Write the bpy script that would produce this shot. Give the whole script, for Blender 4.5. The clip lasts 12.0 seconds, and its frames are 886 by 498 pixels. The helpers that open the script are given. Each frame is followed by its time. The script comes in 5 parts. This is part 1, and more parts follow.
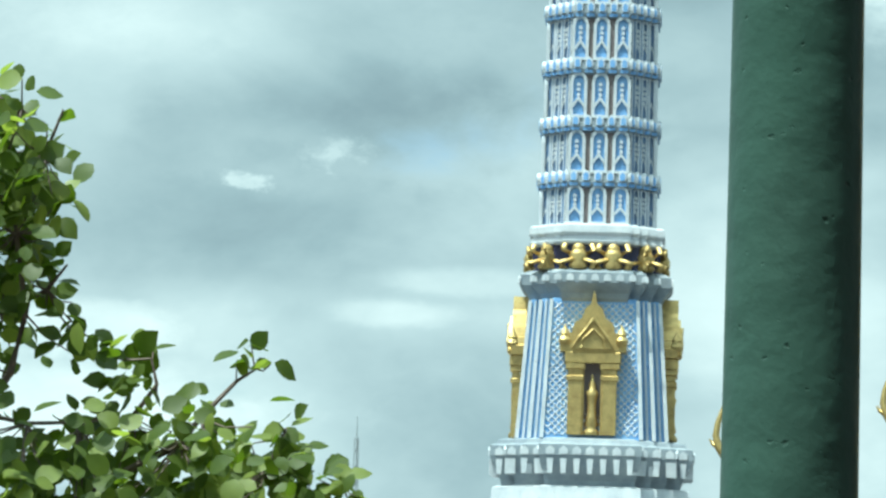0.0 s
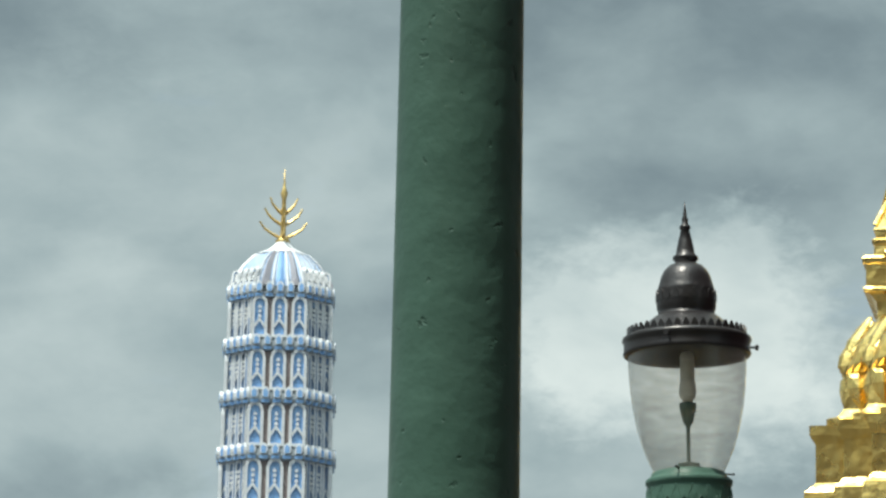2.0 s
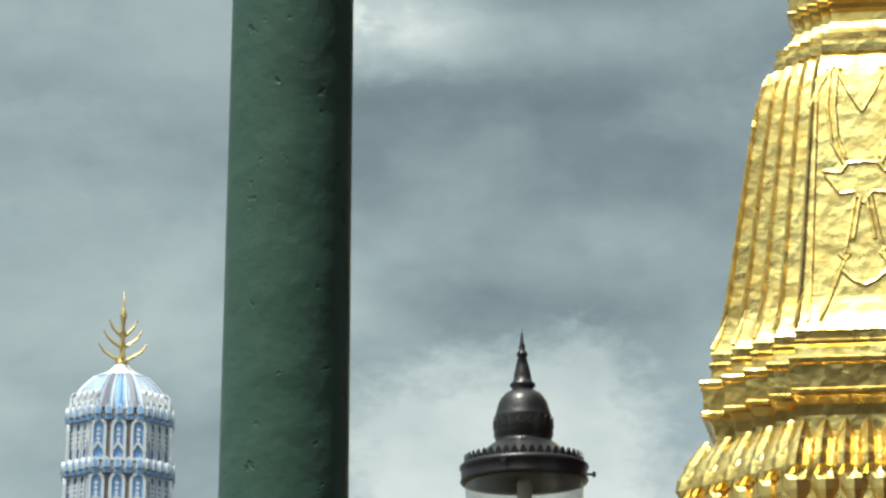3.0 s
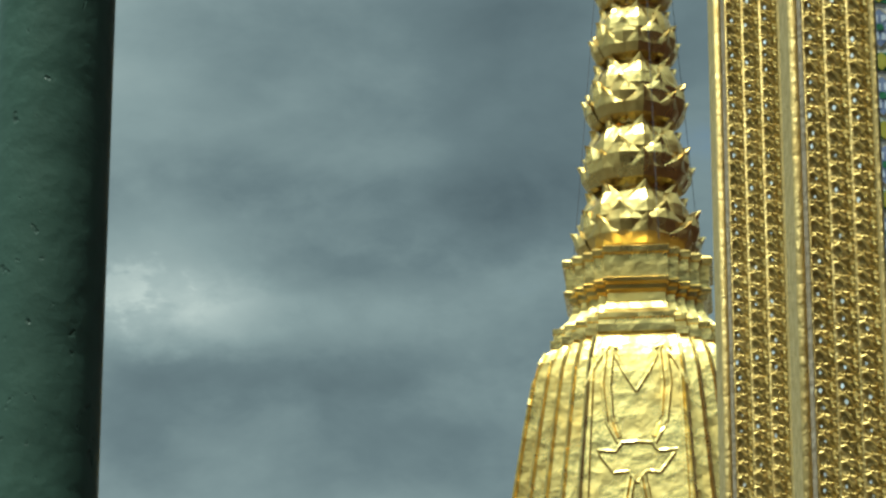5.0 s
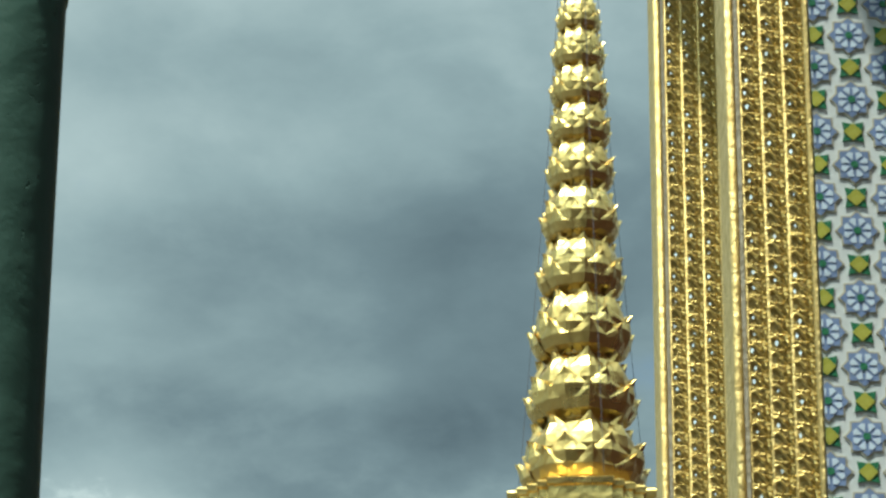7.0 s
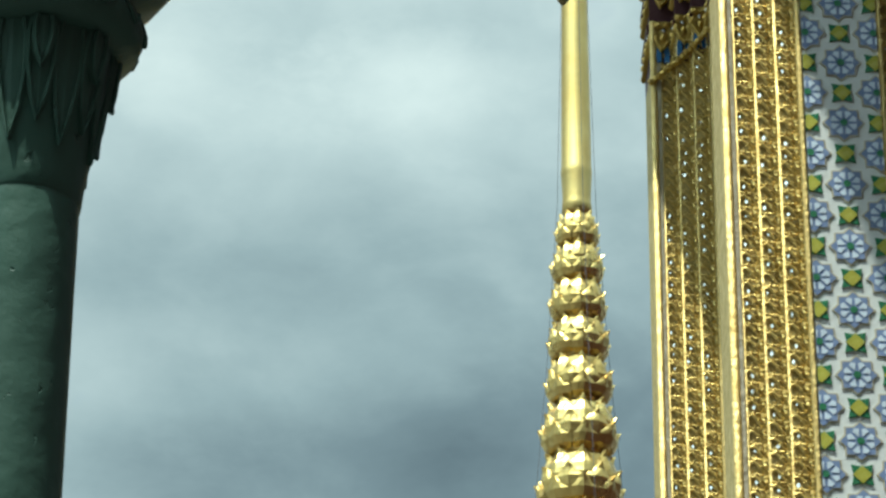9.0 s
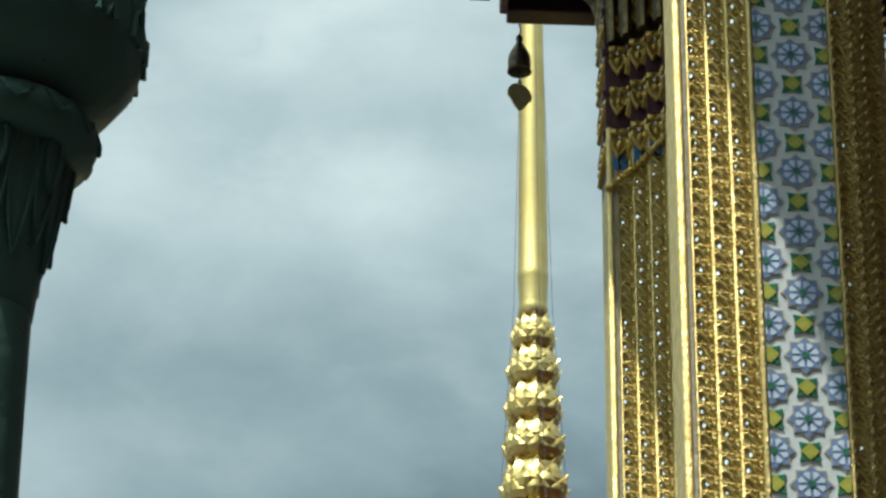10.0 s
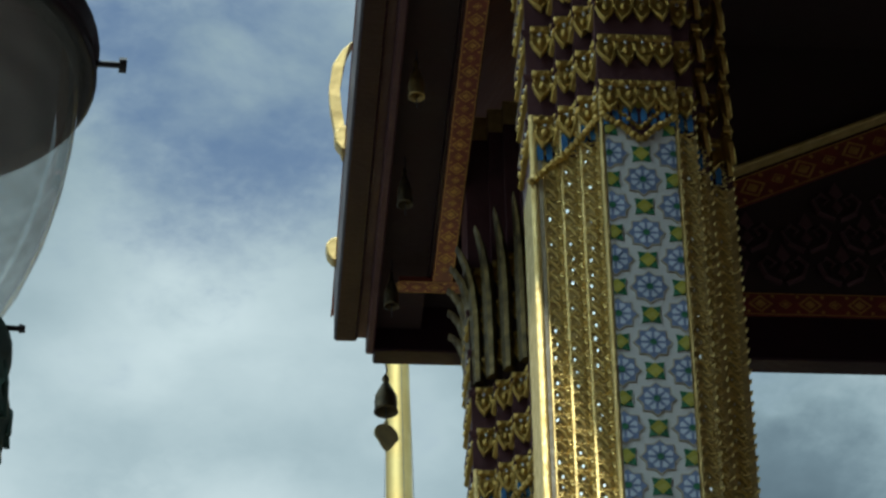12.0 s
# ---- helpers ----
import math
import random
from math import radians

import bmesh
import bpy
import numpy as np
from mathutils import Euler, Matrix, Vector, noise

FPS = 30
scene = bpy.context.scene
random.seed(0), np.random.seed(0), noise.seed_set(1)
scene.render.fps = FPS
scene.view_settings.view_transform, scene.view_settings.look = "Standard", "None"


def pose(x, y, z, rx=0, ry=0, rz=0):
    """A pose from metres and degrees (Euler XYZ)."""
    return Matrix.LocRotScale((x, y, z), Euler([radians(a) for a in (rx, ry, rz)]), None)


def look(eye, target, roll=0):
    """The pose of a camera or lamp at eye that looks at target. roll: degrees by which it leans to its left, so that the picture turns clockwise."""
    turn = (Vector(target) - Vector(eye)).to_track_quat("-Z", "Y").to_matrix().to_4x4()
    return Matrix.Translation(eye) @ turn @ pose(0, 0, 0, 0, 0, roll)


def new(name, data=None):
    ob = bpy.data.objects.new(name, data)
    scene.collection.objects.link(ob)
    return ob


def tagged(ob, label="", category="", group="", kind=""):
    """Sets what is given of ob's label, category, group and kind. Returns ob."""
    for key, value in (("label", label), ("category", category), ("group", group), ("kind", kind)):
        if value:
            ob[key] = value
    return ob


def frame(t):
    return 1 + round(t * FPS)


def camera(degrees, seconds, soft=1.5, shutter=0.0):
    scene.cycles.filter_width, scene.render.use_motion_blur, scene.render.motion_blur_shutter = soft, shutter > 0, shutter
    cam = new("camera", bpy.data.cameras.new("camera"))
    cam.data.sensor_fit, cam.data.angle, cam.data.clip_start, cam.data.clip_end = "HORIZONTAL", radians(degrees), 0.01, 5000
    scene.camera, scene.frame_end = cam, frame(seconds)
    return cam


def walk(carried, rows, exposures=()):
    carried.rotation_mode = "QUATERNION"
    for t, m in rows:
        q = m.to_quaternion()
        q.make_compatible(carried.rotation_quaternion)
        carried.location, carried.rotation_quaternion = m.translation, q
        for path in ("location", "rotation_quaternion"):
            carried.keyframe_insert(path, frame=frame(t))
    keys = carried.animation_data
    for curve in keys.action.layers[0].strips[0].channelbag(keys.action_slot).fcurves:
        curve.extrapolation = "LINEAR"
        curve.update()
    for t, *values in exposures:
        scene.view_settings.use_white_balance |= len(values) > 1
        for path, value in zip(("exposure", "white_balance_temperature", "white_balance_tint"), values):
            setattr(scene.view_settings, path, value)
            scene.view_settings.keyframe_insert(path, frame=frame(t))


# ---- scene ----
cam = camera(14.889, 12.0, soft=2.6)
walk(cam, [
    (0.0, pose(-0.0493, -0.022, 1.5643, 96.464, 0, 5.836) @ pose(0, 0, 0, 0, 0, 1.784)),
    (0.5, pose(-0.0485, -0.0216, 1.5776, 97.571, 0, 4.727) @ pose(0, 0, 0, 0, 0, 1.792)),
    (1.0, pose(-0.0401, -0.0179, 1.574, 99.193, 0, 3.211) @ pose(0, 0, 0, 0, 0, 1.822)),
    (1.5, pose(-0.0293, -0.013, 1.5805, 101.674, 0, 1.485) @ pose(0, 0, 0, 0, 0, 1.218)),
    (2.0, pose(-0.0311, -0.0138, 1.596, 103.093, 0, 0.441) @ pose(0, 0, 0, 0, 0, 1.073)),
    (2.5, pose(-0.0295, -0.0131, 1.6029, 103.463, 0, -0.994) @ pose(0, 0, 0, 0, 0, 0.839)),
    (3.0, pose(-0.0175, -0.0078, 1.6216, 105.179, 0, -2.309) @ pose(0, 0, 0, 0, 0, 0.411)),
    (3.5, pose(0.0054, 0.0024, 1.6388, 105.951, 0, -4.751) @ pose(0, 0, 0, 0, 0, -0.119)),
    (3.7, pose(0.0098, 0.0043, 1.6413, 106.22, 0, -5.288) @ pose(0, 0, 0, 0, 0, -0.163)),
    (5.3, pose(0.0206, 0.0092, 1.5823, 110.637, 0, -6.297) @ pose(0, 0, 0, 0, 0, 0.189)),
    (5.5, pose(0.0243, 0.0108, 1.5857, 110.974, 0, -6.674) @ pose(0, 0, 0, 0, 0, -0.07)),
    (6.0, pose(0.0286, 0.0127, 1.5916, 112.129, 0, -6.898) @ pose(0, 0, 0, 0, 0, 0.413)),
    (6.5, pose(0.0287, 0.0128, 1.5989, 113.131, 0, -6.889) @ pose(0, 0, 0, 0, 0, 0.522)),
    (6.7, pose(0.0299, 0.0133, 1.6023, 113.415, 0, -7.066) @ pose(0, 0, 0, 0, 0, 0.488)),
    (8.3, pose(0.0168, 0.0075, 1.5717, 116.036, 0, -7.014) @ pose(0, 0, 0, 0, 0, 0.462)),
    (8.5, pose(0.0152, 0.0068, 1.5758, 116.569, 0, -7.036) @ pose(0, 0, 0, 0, 0, 0.608)),
    (9.0, pose(0.0118, 0.0053, 1.5831, 117.421, 0, -7.107) @ pose(0, 0, 0, 0, 0, 0.499)),
    (9.5, pose(0.0071, 0.0032, 1.5929, 118.252, 0, -7.195) @ pose(0, 0, 0, 0, 0, 0.455)),
    (10.0, pose(0.016, 0.0071, 1.5993, 119.133, 0, -7.914) @ pose(0, 0, 0, 0, 0, 0.531)),
    (10.5, pose(0.0254, 0.0113, 1.6058, 120.075, 0, -9.048) @ pose(0, 0, 0, 0, 0, 0.236)),
    (11.0, pose(0.0229, 0.0102, 1.6163, 121.066, 0, -9.047) @ pose(0, 0, 0, 0, 0, -0.415)),
    (11.5, pose(0.021, 0.0094, 1.6343, 123.283, 0, -9.945) @ pose(0, 0, 0, 0, 0, -1.785)),
    (12.0, pose(0.0148, 0.0066, 1.6538, 124.652, 0, -10.617) @ pose(0, 0, 0, 0, 0, -1.292)),
], exposures=[(0.0, 0.36, 5850, -9), (0.5, 0.27, 6050, -5), (1.0, 0.19, 6300, 1), (1.5, 0.17, 6600, 5), (2.5, 0.10, 6600, 5),
              (3.7, 0.03, 6600, 4), (5.3, -0.34, 6300, -5), (6.7, -0.06, 6200, -4), (8.5, 0.17, 6080, -3), (9.2, 0.12, 6150, -4), (9.5, 0.05, 6130, 0), (10.0, 0.0, 6050, 0), (11.0, -0.17, 6000, 3), (12.0, -0.14, 5900, 1)])

# ---- light: high sun from the viewer's left, broken cloud ----
SUN_TO = Vector((-0.696 * math.cos(radians(68.5)), -0.718 * math.cos(radians(68.5)), math.sin(radians(68.5)))).normalized()
sun = new("sun", bpy.data.lights.new("sun", "SUN"))
sun.data.energy, sun.data.angle, sun.data.color = 5.0, radians(0.6), (1.0, 0.95, 0.86)
sun.matrix_world = look(SUN_TO * 60, (0, 0, 0))


def sky_world():
    w = bpy.data.worlds.new("sky")
    w.use_nodes = True
    nt = w.node_tree
    nt.nodes.clear()
    N, L = nt.nodes.new, nt.links.new

    def math_node(op, a, b=None, clamp=False):
        n = N("ShaderNodeMath")
        n.operation, n.use_clamp = op, clamp
        for i, v in enumerate((a, b)):
            if v is None:
                continue
            if isinstance(v, (int, float)):
                n.inputs[i].default_value = v
            else:
                L(v, n.inputs[i])
        return n.outputs[0]

    out, bg, sky = N("ShaderNodeOutputWorld"), N("ShaderNodeBackground"), N("ShaderNodeTexSky")
    sky.sky_type, sky.sun_disc = "NISHITA", False
    sky.sun_elevation = math.asin(SUN_TO.z)
    sky.sun_rotation = math.atan2(SUN_TO.x, SUN_TO.y)
    tc = N("ShaderNodeTexCoord")
    sep = N("ShaderNodeSeparateXYZ")
    L(tc.outputs["Generated"], sep.inputs[0])
    # cloud sheet: directions flattened on a plane far overhead
    mp = N("ShaderNodeMapping")
    mp.inputs["Scale"].default_value = (1.0, 1.0, 1.7)
    mp.inputs["Location"].default_value = (0.37, 0.0, 0.12)
    L(tc.outputs["Generated"], mp.inputs[0])

    def cloud_noise(scale, detail, rough, dist):
        n = N("ShaderNodeTexNoise")
        n.inputs["Scale"].default_value, n.inputs["Detail"].default_value = scale, detail
        n.inputs["Roughness"].default_value, n.inputs["Distortion"].default_value = rough, dist
        L(mp.outputs[0], n.inputs["Vector"])
        return n.outputs["Fac"]

    big, mid, fine = cloud_noise(6.0, 3, 0.5, 0.2), cloud_noise(15.0, 6, 0.52, 0.25), cloud_noise(45.0, 5, 0.55, 0.2)
    grain = cloud_noise(150.0, 5, 0.6, 0.3)
    az = math_node("MULTIPLY", math_node("ARCTAN2", sep.outputs[0], sep.outputs[1]), 57.2958)
    el = math_node("MULTIPLY", math_node("ARCSINE", sep.outputs[2]), 57.2958)

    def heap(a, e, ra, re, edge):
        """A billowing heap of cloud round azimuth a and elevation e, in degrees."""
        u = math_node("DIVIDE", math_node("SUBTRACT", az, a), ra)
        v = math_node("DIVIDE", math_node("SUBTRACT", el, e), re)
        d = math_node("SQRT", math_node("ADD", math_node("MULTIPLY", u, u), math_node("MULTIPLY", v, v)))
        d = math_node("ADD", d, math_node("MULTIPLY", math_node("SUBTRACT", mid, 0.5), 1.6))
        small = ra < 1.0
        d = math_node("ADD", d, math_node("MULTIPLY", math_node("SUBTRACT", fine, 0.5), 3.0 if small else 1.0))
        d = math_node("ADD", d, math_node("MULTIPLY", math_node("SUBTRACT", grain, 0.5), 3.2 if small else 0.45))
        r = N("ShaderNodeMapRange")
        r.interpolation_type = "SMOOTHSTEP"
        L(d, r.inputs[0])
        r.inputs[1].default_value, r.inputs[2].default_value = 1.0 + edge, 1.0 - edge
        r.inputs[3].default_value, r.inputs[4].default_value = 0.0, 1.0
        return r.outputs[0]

    mix = math_node("ADD", math_node("MULTIPLY", big, 0.56), math_node("ADD", math_node("MULTIPLY", mid, 0.34), math_node("MULTIPLY", fine, 0.10)))
    tone = mix
    # the sheet is thinner, so brighter, at some heights than at others
    bands = N("ShaderNodeFloatCurve")
    curve = bands.mapping.curves[0]
    pts = ((0.0, 0.65), (0.10, 0.63), (0.20, 0.58), (0.28, 0.49), (0.33, 0.455), (0.385, 0.455), (0.44, 0.395), (0.50, 0.48), (0.58, 0.60), (0.68, 0.62), (1.0, 0.6))
    curve.points[0].location, curve.points[-1].location = pts[0], pts[-1]
    for q in pts[1:-1]:
        curve.points.new(*q)
    bands.mapping.update()
    L(math_node("DIVIDE", el, 50.0, True), bands.inputs["Value"])
    tone = math_node("ADD", tone, math_node("SUBTRACT", bands.outputs[0], 0.5))
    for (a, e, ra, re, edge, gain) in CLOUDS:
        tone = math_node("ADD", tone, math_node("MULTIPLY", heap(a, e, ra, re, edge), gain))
    ramp = N("ShaderNodeValToRGB")
    L(tone, ramp.inputs[0])
    els = ramp.color_ramp.elements
    els[0].position, els[0].color = 0.26, (0.115, 0.155, 0.185, 1)
    els[1].position, els[1].color = 0.84, (0.80, 0.86, 0.85, 1)
    for pos, c in ((0.40, (0.20, 0.26, 0.295)), (0.52, (0.33, 0.41, 0.44)), (0.66, (0.50, 0.58, 0.60))):
        e = els.new(pos)
        e.color = (*c, 1)
    # open blue between the clouds, high up
    gap = N("ShaderNodeMapRange")
    gap.interpolation_type = "SMOOTHSTEP"
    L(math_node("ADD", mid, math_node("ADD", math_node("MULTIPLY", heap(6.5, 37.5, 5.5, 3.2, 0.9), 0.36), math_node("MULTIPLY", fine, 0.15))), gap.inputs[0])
    gap.inputs[1].default_value, gap.inputs[2].default_value = 0.70, 1.0
    gap.inputs[3].default_value, gap.inputs[4].default_value = 0.0, 0.85
    blue = N("ShaderNodeMix")
    blue.data_type, blue.blend_type = "RGBA", "MULTIPLY"
    blue.inputs[0].default_value = 1.0
    L(sky.outputs[0], blue.inputs[6])
    blue.inputs[7].default_value = (0.10, 0.105, 0.11, 1)
    m = N("ShaderNodeMix")
    m.data_type = "RGBA"
    L(gap.outputs[0], m.inputs[0])
    L(ramp.outputs[0], m.inputs[6])
    L(blue.outputs[2], m.inputs[7])
    # the clouds round the sun are far brighter than those away from it
    near = N("ShaderNodeVectorMath")
    near.operation = "DOT_PRODUCT"
    L(tc.outputs["Generated"], near.inputs[0])
    near.inputs[1].default_value = SUN_TO
    glow = N("ShaderNodeMapRange")
    glow.interpolation_type = "SMOOTHSTEP"
    L(near.outputs["Value"], glow.inputs[0])
    glow.inputs[1].default_value, glow.inputs[2].default_value = 0.66, 1.0
    glow.inputs[3].default_value, glow.inputs[4].default_value = 1.0, 5.0
    lit = N("ShaderNodeVectorMath")
    lit.operation = "SCALE"
    L(m.outputs[2], lit.inputs[0])
    L(glow.outputs[0], lit.inputs["Scale"])
    L(lit.outputs[0], bg.inputs["Color"])
    bg.inputs["Strength"].default_value = 1.0
    L(bg.outputs[0], out.inputs[0])
    scene.world = w


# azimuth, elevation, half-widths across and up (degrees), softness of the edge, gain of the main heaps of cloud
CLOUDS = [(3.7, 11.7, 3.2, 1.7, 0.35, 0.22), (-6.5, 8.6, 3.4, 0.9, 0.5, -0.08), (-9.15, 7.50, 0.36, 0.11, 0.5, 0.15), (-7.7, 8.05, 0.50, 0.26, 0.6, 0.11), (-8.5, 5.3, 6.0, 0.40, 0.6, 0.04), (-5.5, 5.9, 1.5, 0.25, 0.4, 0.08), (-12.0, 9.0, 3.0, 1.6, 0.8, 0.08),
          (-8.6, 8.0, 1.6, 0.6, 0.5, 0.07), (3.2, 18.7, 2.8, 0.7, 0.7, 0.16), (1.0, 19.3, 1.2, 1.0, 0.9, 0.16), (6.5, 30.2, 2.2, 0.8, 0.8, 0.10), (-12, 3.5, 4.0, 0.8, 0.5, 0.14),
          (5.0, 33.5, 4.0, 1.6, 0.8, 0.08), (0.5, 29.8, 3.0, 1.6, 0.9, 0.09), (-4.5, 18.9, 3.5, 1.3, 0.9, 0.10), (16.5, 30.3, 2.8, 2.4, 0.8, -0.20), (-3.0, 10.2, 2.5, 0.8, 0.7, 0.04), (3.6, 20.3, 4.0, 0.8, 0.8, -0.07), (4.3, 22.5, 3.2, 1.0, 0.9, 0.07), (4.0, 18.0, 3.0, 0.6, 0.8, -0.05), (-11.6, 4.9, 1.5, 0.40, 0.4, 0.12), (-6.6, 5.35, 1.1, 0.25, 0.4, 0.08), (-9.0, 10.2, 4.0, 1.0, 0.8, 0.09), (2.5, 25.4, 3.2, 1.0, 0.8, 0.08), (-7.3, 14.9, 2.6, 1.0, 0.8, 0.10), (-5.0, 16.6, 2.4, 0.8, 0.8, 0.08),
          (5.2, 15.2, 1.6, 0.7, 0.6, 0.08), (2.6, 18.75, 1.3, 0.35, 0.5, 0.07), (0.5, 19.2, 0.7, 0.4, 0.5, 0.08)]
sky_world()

# ---- materials ----
def shader(name, color, rough=0.5, metal=0.0, color2=None, scale=8.0, bump=0.0, bump_scale=40.0, spots=None, per_object=0.0,
           rough2=None, coat=0.0, spec=0.5, stretch=(1, 1, 1), facets=0.0):
    """Procedural surface: base colour broken up at two scales, roughness variation, fine relief."""
    m = bpy.data.materials.new(name)
    m.use_nodes = True
    nt = m.node_tree
    N, L = nt.nodes.new, nt.links.new
    p = nt.nodes["Principled BSDF"]
    p.inputs["Metallic"].default_value, p.inputs["Roughness"].default_value = metal, rough
    p.inputs["Coat Weight"].default_value, p.inputs["Specular IOR Level"].default_value = coat, spec
    tc, mp = N("ShaderNodeTexCoord"), N("ShaderNodeMapping")
    mp.inputs["Scale"].default_value = stretch
    L(tc.outputs["Object"], mp.inputs[0])
    n1, n2 = N("ShaderNodeTexNoise"), N("ShaderNodeTexNoise")
    for n, s, d in ((n1, scale, 6), (n2, scale * 7, 4)):
        n.inputs["Scale"].default_value, n.inputs["Detail"].default_value = s, d
        L(mp.outputs[0], n.inputs["Vector"])
    add = N("ShaderNodeMath")
    add.operation = "MULTIPLY_ADD"
    L(n2.outputs["Fac"], add.inputs[0])
    add.inputs[1].default_value = 0.35
    L(n1.outputs["Fac"], add.inputs[2])
    r = N("ShaderNodeMapRange")
    L(add.outputs[0], r.inputs[0])
    r.inputs[1].default_value, r.inputs[2].default_value = 0.45, 0.9
    mix = N("ShaderNodeMix")
    mix.data_type = "RGBA"
    L(r.outputs[0], mix.inputs[0])
    mix.inputs[6].default_value = (*color, 1)
    mix.inputs[7].default_value = (*(color2 or [c * 0.75 for c in color]), 1)
    last = mix.outputs[2]
    if spots:
        v = N("ShaderNodeTexNoise")
        v.inputs["Scale"].default_value, v.inputs["Detail"].default_value = spots[1], 3
        L(mp.outputs[0], v.inputs["Vector"])
        vr = N("ShaderNodeMapRange")
        L(v.outputs["Fac"], vr.inputs[0])
        vr.inputs[1].default_value, vr.inputs[2].default_value = spots[2], spots[2] + 0.08
        m2 = N("ShaderNodeMix")
        m2.data_type = "RGBA"
        L(vr.outputs[0], m2.inputs[0])
        L(last, m2.inputs[6])
        m2.inputs[7].default_value = (*spots[0], 1)
        last = m2.outputs[2]
    if per_object:
        oi, hs, k = N("ShaderNodeObjectInfo"), N("ShaderNodeHueSaturation"), N("ShaderNodeMapRange")
        L(oi.outputs["Random"], k.inputs[0])
        k.inputs[3].default_value, k.inputs[4].default_value = 1 - per_object, 1 + per_object
        L(k.outputs[0], hs.inputs["Value"])
        L(last, hs.inputs["Color"])
        last = hs.outputs[0]
    L(last, p.inputs["Base Color"])
    rr = N("ShaderNodeMapRange")
    L(n1.outputs["Fac"], rr.inputs[0])
    rr.inputs[1].default_value, rr.inputs[2].default_value = 0.3, 0.7
    rr.inputs[3].default_value, rr.inputs[4].default_value = rough * 0.8, min(1, (rough2 or rough * 1.25))
    L(rr.outputs[0], p.inputs["Roughness"])
    if bump:
        b, bn = N("ShaderNodeBump"), N("ShaderNodeTexNoise")
        bn.inputs["Scale"].default_value, bn.inputs["Detail"].default_value = bump_scale, 5
        L(mp.outputs[0], bn.inputs["Vector"])
        height = bn.outputs["Fac"]
        if facets:
            vo = N("ShaderNodeTexVoronoi")
            vo.inputs["Scale"].default_value = facets
            L(mp.outputs[0], vo.inputs["Vector"])
            ad = N("ShaderNodeMath")
            ad.operation = "ADD"
            L(height, ad.inputs[0])
            L(vo.outputs["Distance"], ad.inputs[1])
            height = ad.outputs[0]
        if spots:
            pit = N("ShaderNodeMath")
            pit.operation = "MULTIPLY_ADD"
            L(vr.outputs[0], pit.inputs[0])
            pit.inputs[1].default_value = -0.5
            L(height, pit.inputs[2])
            height = pit.outputs[0]
        b.inputs["Strength"].default_value, b.inputs["Distance"].default_value = bump, 0.02
        L(height, b.inputs["Height"])
        L(b.outputs[0], p.inputs["Normal"])
    return m


GOLD = shader("gilded_tile", (0.93, 0.71, 0.27), 0.27, 0.96, (0.76, 0.52, 0.15), 3.0, 0.34, 15.0, facets=8.0)
GOLD_SPIRE = shader("gilded_spire", (0.90, 0.68, 0.25), 0.29, 0.94, (0.76, 0.53, 0.17), 4.0, 0.30, 14.0, facets=11.0)
GOLD_TUBE = shader("smooth_gilding", (0.86, 0.66, 0.26), 0.36, 0.92, (0.70, 0.51, 0.18), 5.0, 0.05, 20.0)
GOLD_CARVED = shader("gilded_carving", (0.80, 0.63, 0.23), 0.42, 0.72, (0.62, 0.46, 0.15), 12.0, 0.25, 45.0)
# capital gilding, toned down in colour for the eave's shade
GOLD_DIM = shader("dimmed_gilding", (0.66, 0.46, 0.12), 0.36, 0.8, (0.36, 0.24, 0.06), 16.0, 0.35, 50.0)
# bracket gilding, with the shade under the soffit put into its colour
GOLD_SHADY = shader("shade_toned_gilding", (0.17, 0.12, 0.038), 0.38, 0.8, (0.045, 0.033, 0.014), 22.0, 0.3, 40.0)
SILVERED = shader("tarnished_silvering", (0.50, 0.46, 0.36), 0.7, 0.0, (0.36, 0.31, 0.21), 30.0, 0.3, 60.0)
GOLD_EDGE = shader("gilded_edge", (0.74, 0.58, 0.24), 0.55, 0.7, (0.60, 0.44, 0.16), 18.0, 0.5, 55.0)
GOLD_BED = shader("dulled_gilding", (0.66, 0.52, 0.21), 0.6, 0.35, (0.40, 0.30, 0.11), 25.0, 0.3, 80.0)
MIRROR = shader("mirror_glass", (0.70, 0.71, 0.68), 0.28, 0.9, (0.52, 0.54, 0.52), 30.0)
BLUE_GLASS = shader("blue_glass", (0.10, 0.30, 0.62), 0.08, 0.2, (0.08, 0.22, 0.5), 30.0)
IRON_GREEN = shader("green_painted_iron", (0.054, 0.110, 0.086), 0.42, 0.0, (0.052, 0.100, 0.080), 3.0, 0.30, 14.0,
                    spots=((0.030, 0.060, 0.046), 46.0, 0.675), spec=0.16)
IRON_DARK = shader("dark_bronze_iron", (0.022, 0.020, 0.022), 0.34, 0.35, (0.03, 0.027, 0.027), 12.0, 0.08, 60.0)
PORCELAIN = shader("frosted_bulb", (0.78, 0.77, 0.70), 0.3, 0.0, (0.7, 0.69, 0.62), 20.0)
WHITE_CERAMIC = shader("white_ceramic", (0.66, 0.68, 0.70), 0.4, 0.0, (0.48, 0.52, 0.56), 2.0, 0.3, 16.0, spots=((0.30, 0.30, 0.30), 5.0, 0.70))
BLUE_CERAMIC = shader("blue_ceramic", (0.14, 0.30, 0.60), 0.3, 0.0, (0.25, 0.42, 0.66), 2.0, 0.2, 14.0, per_object=0.12)
PALE_BLUE = shader("pale_blue_ceramic", (0.20, 0.33, 0.56), 0.35, 0.0, (0.30, 0.38, 0.50), 3.0, 0.2, 14.0)
BROWN_CERAMIC = shader("brown_plaster", (0.17, 0.14, 0.14), 0.7, 0.0, (0.24, 0.20, 0.20), 2.0, 0.3, 10.0)
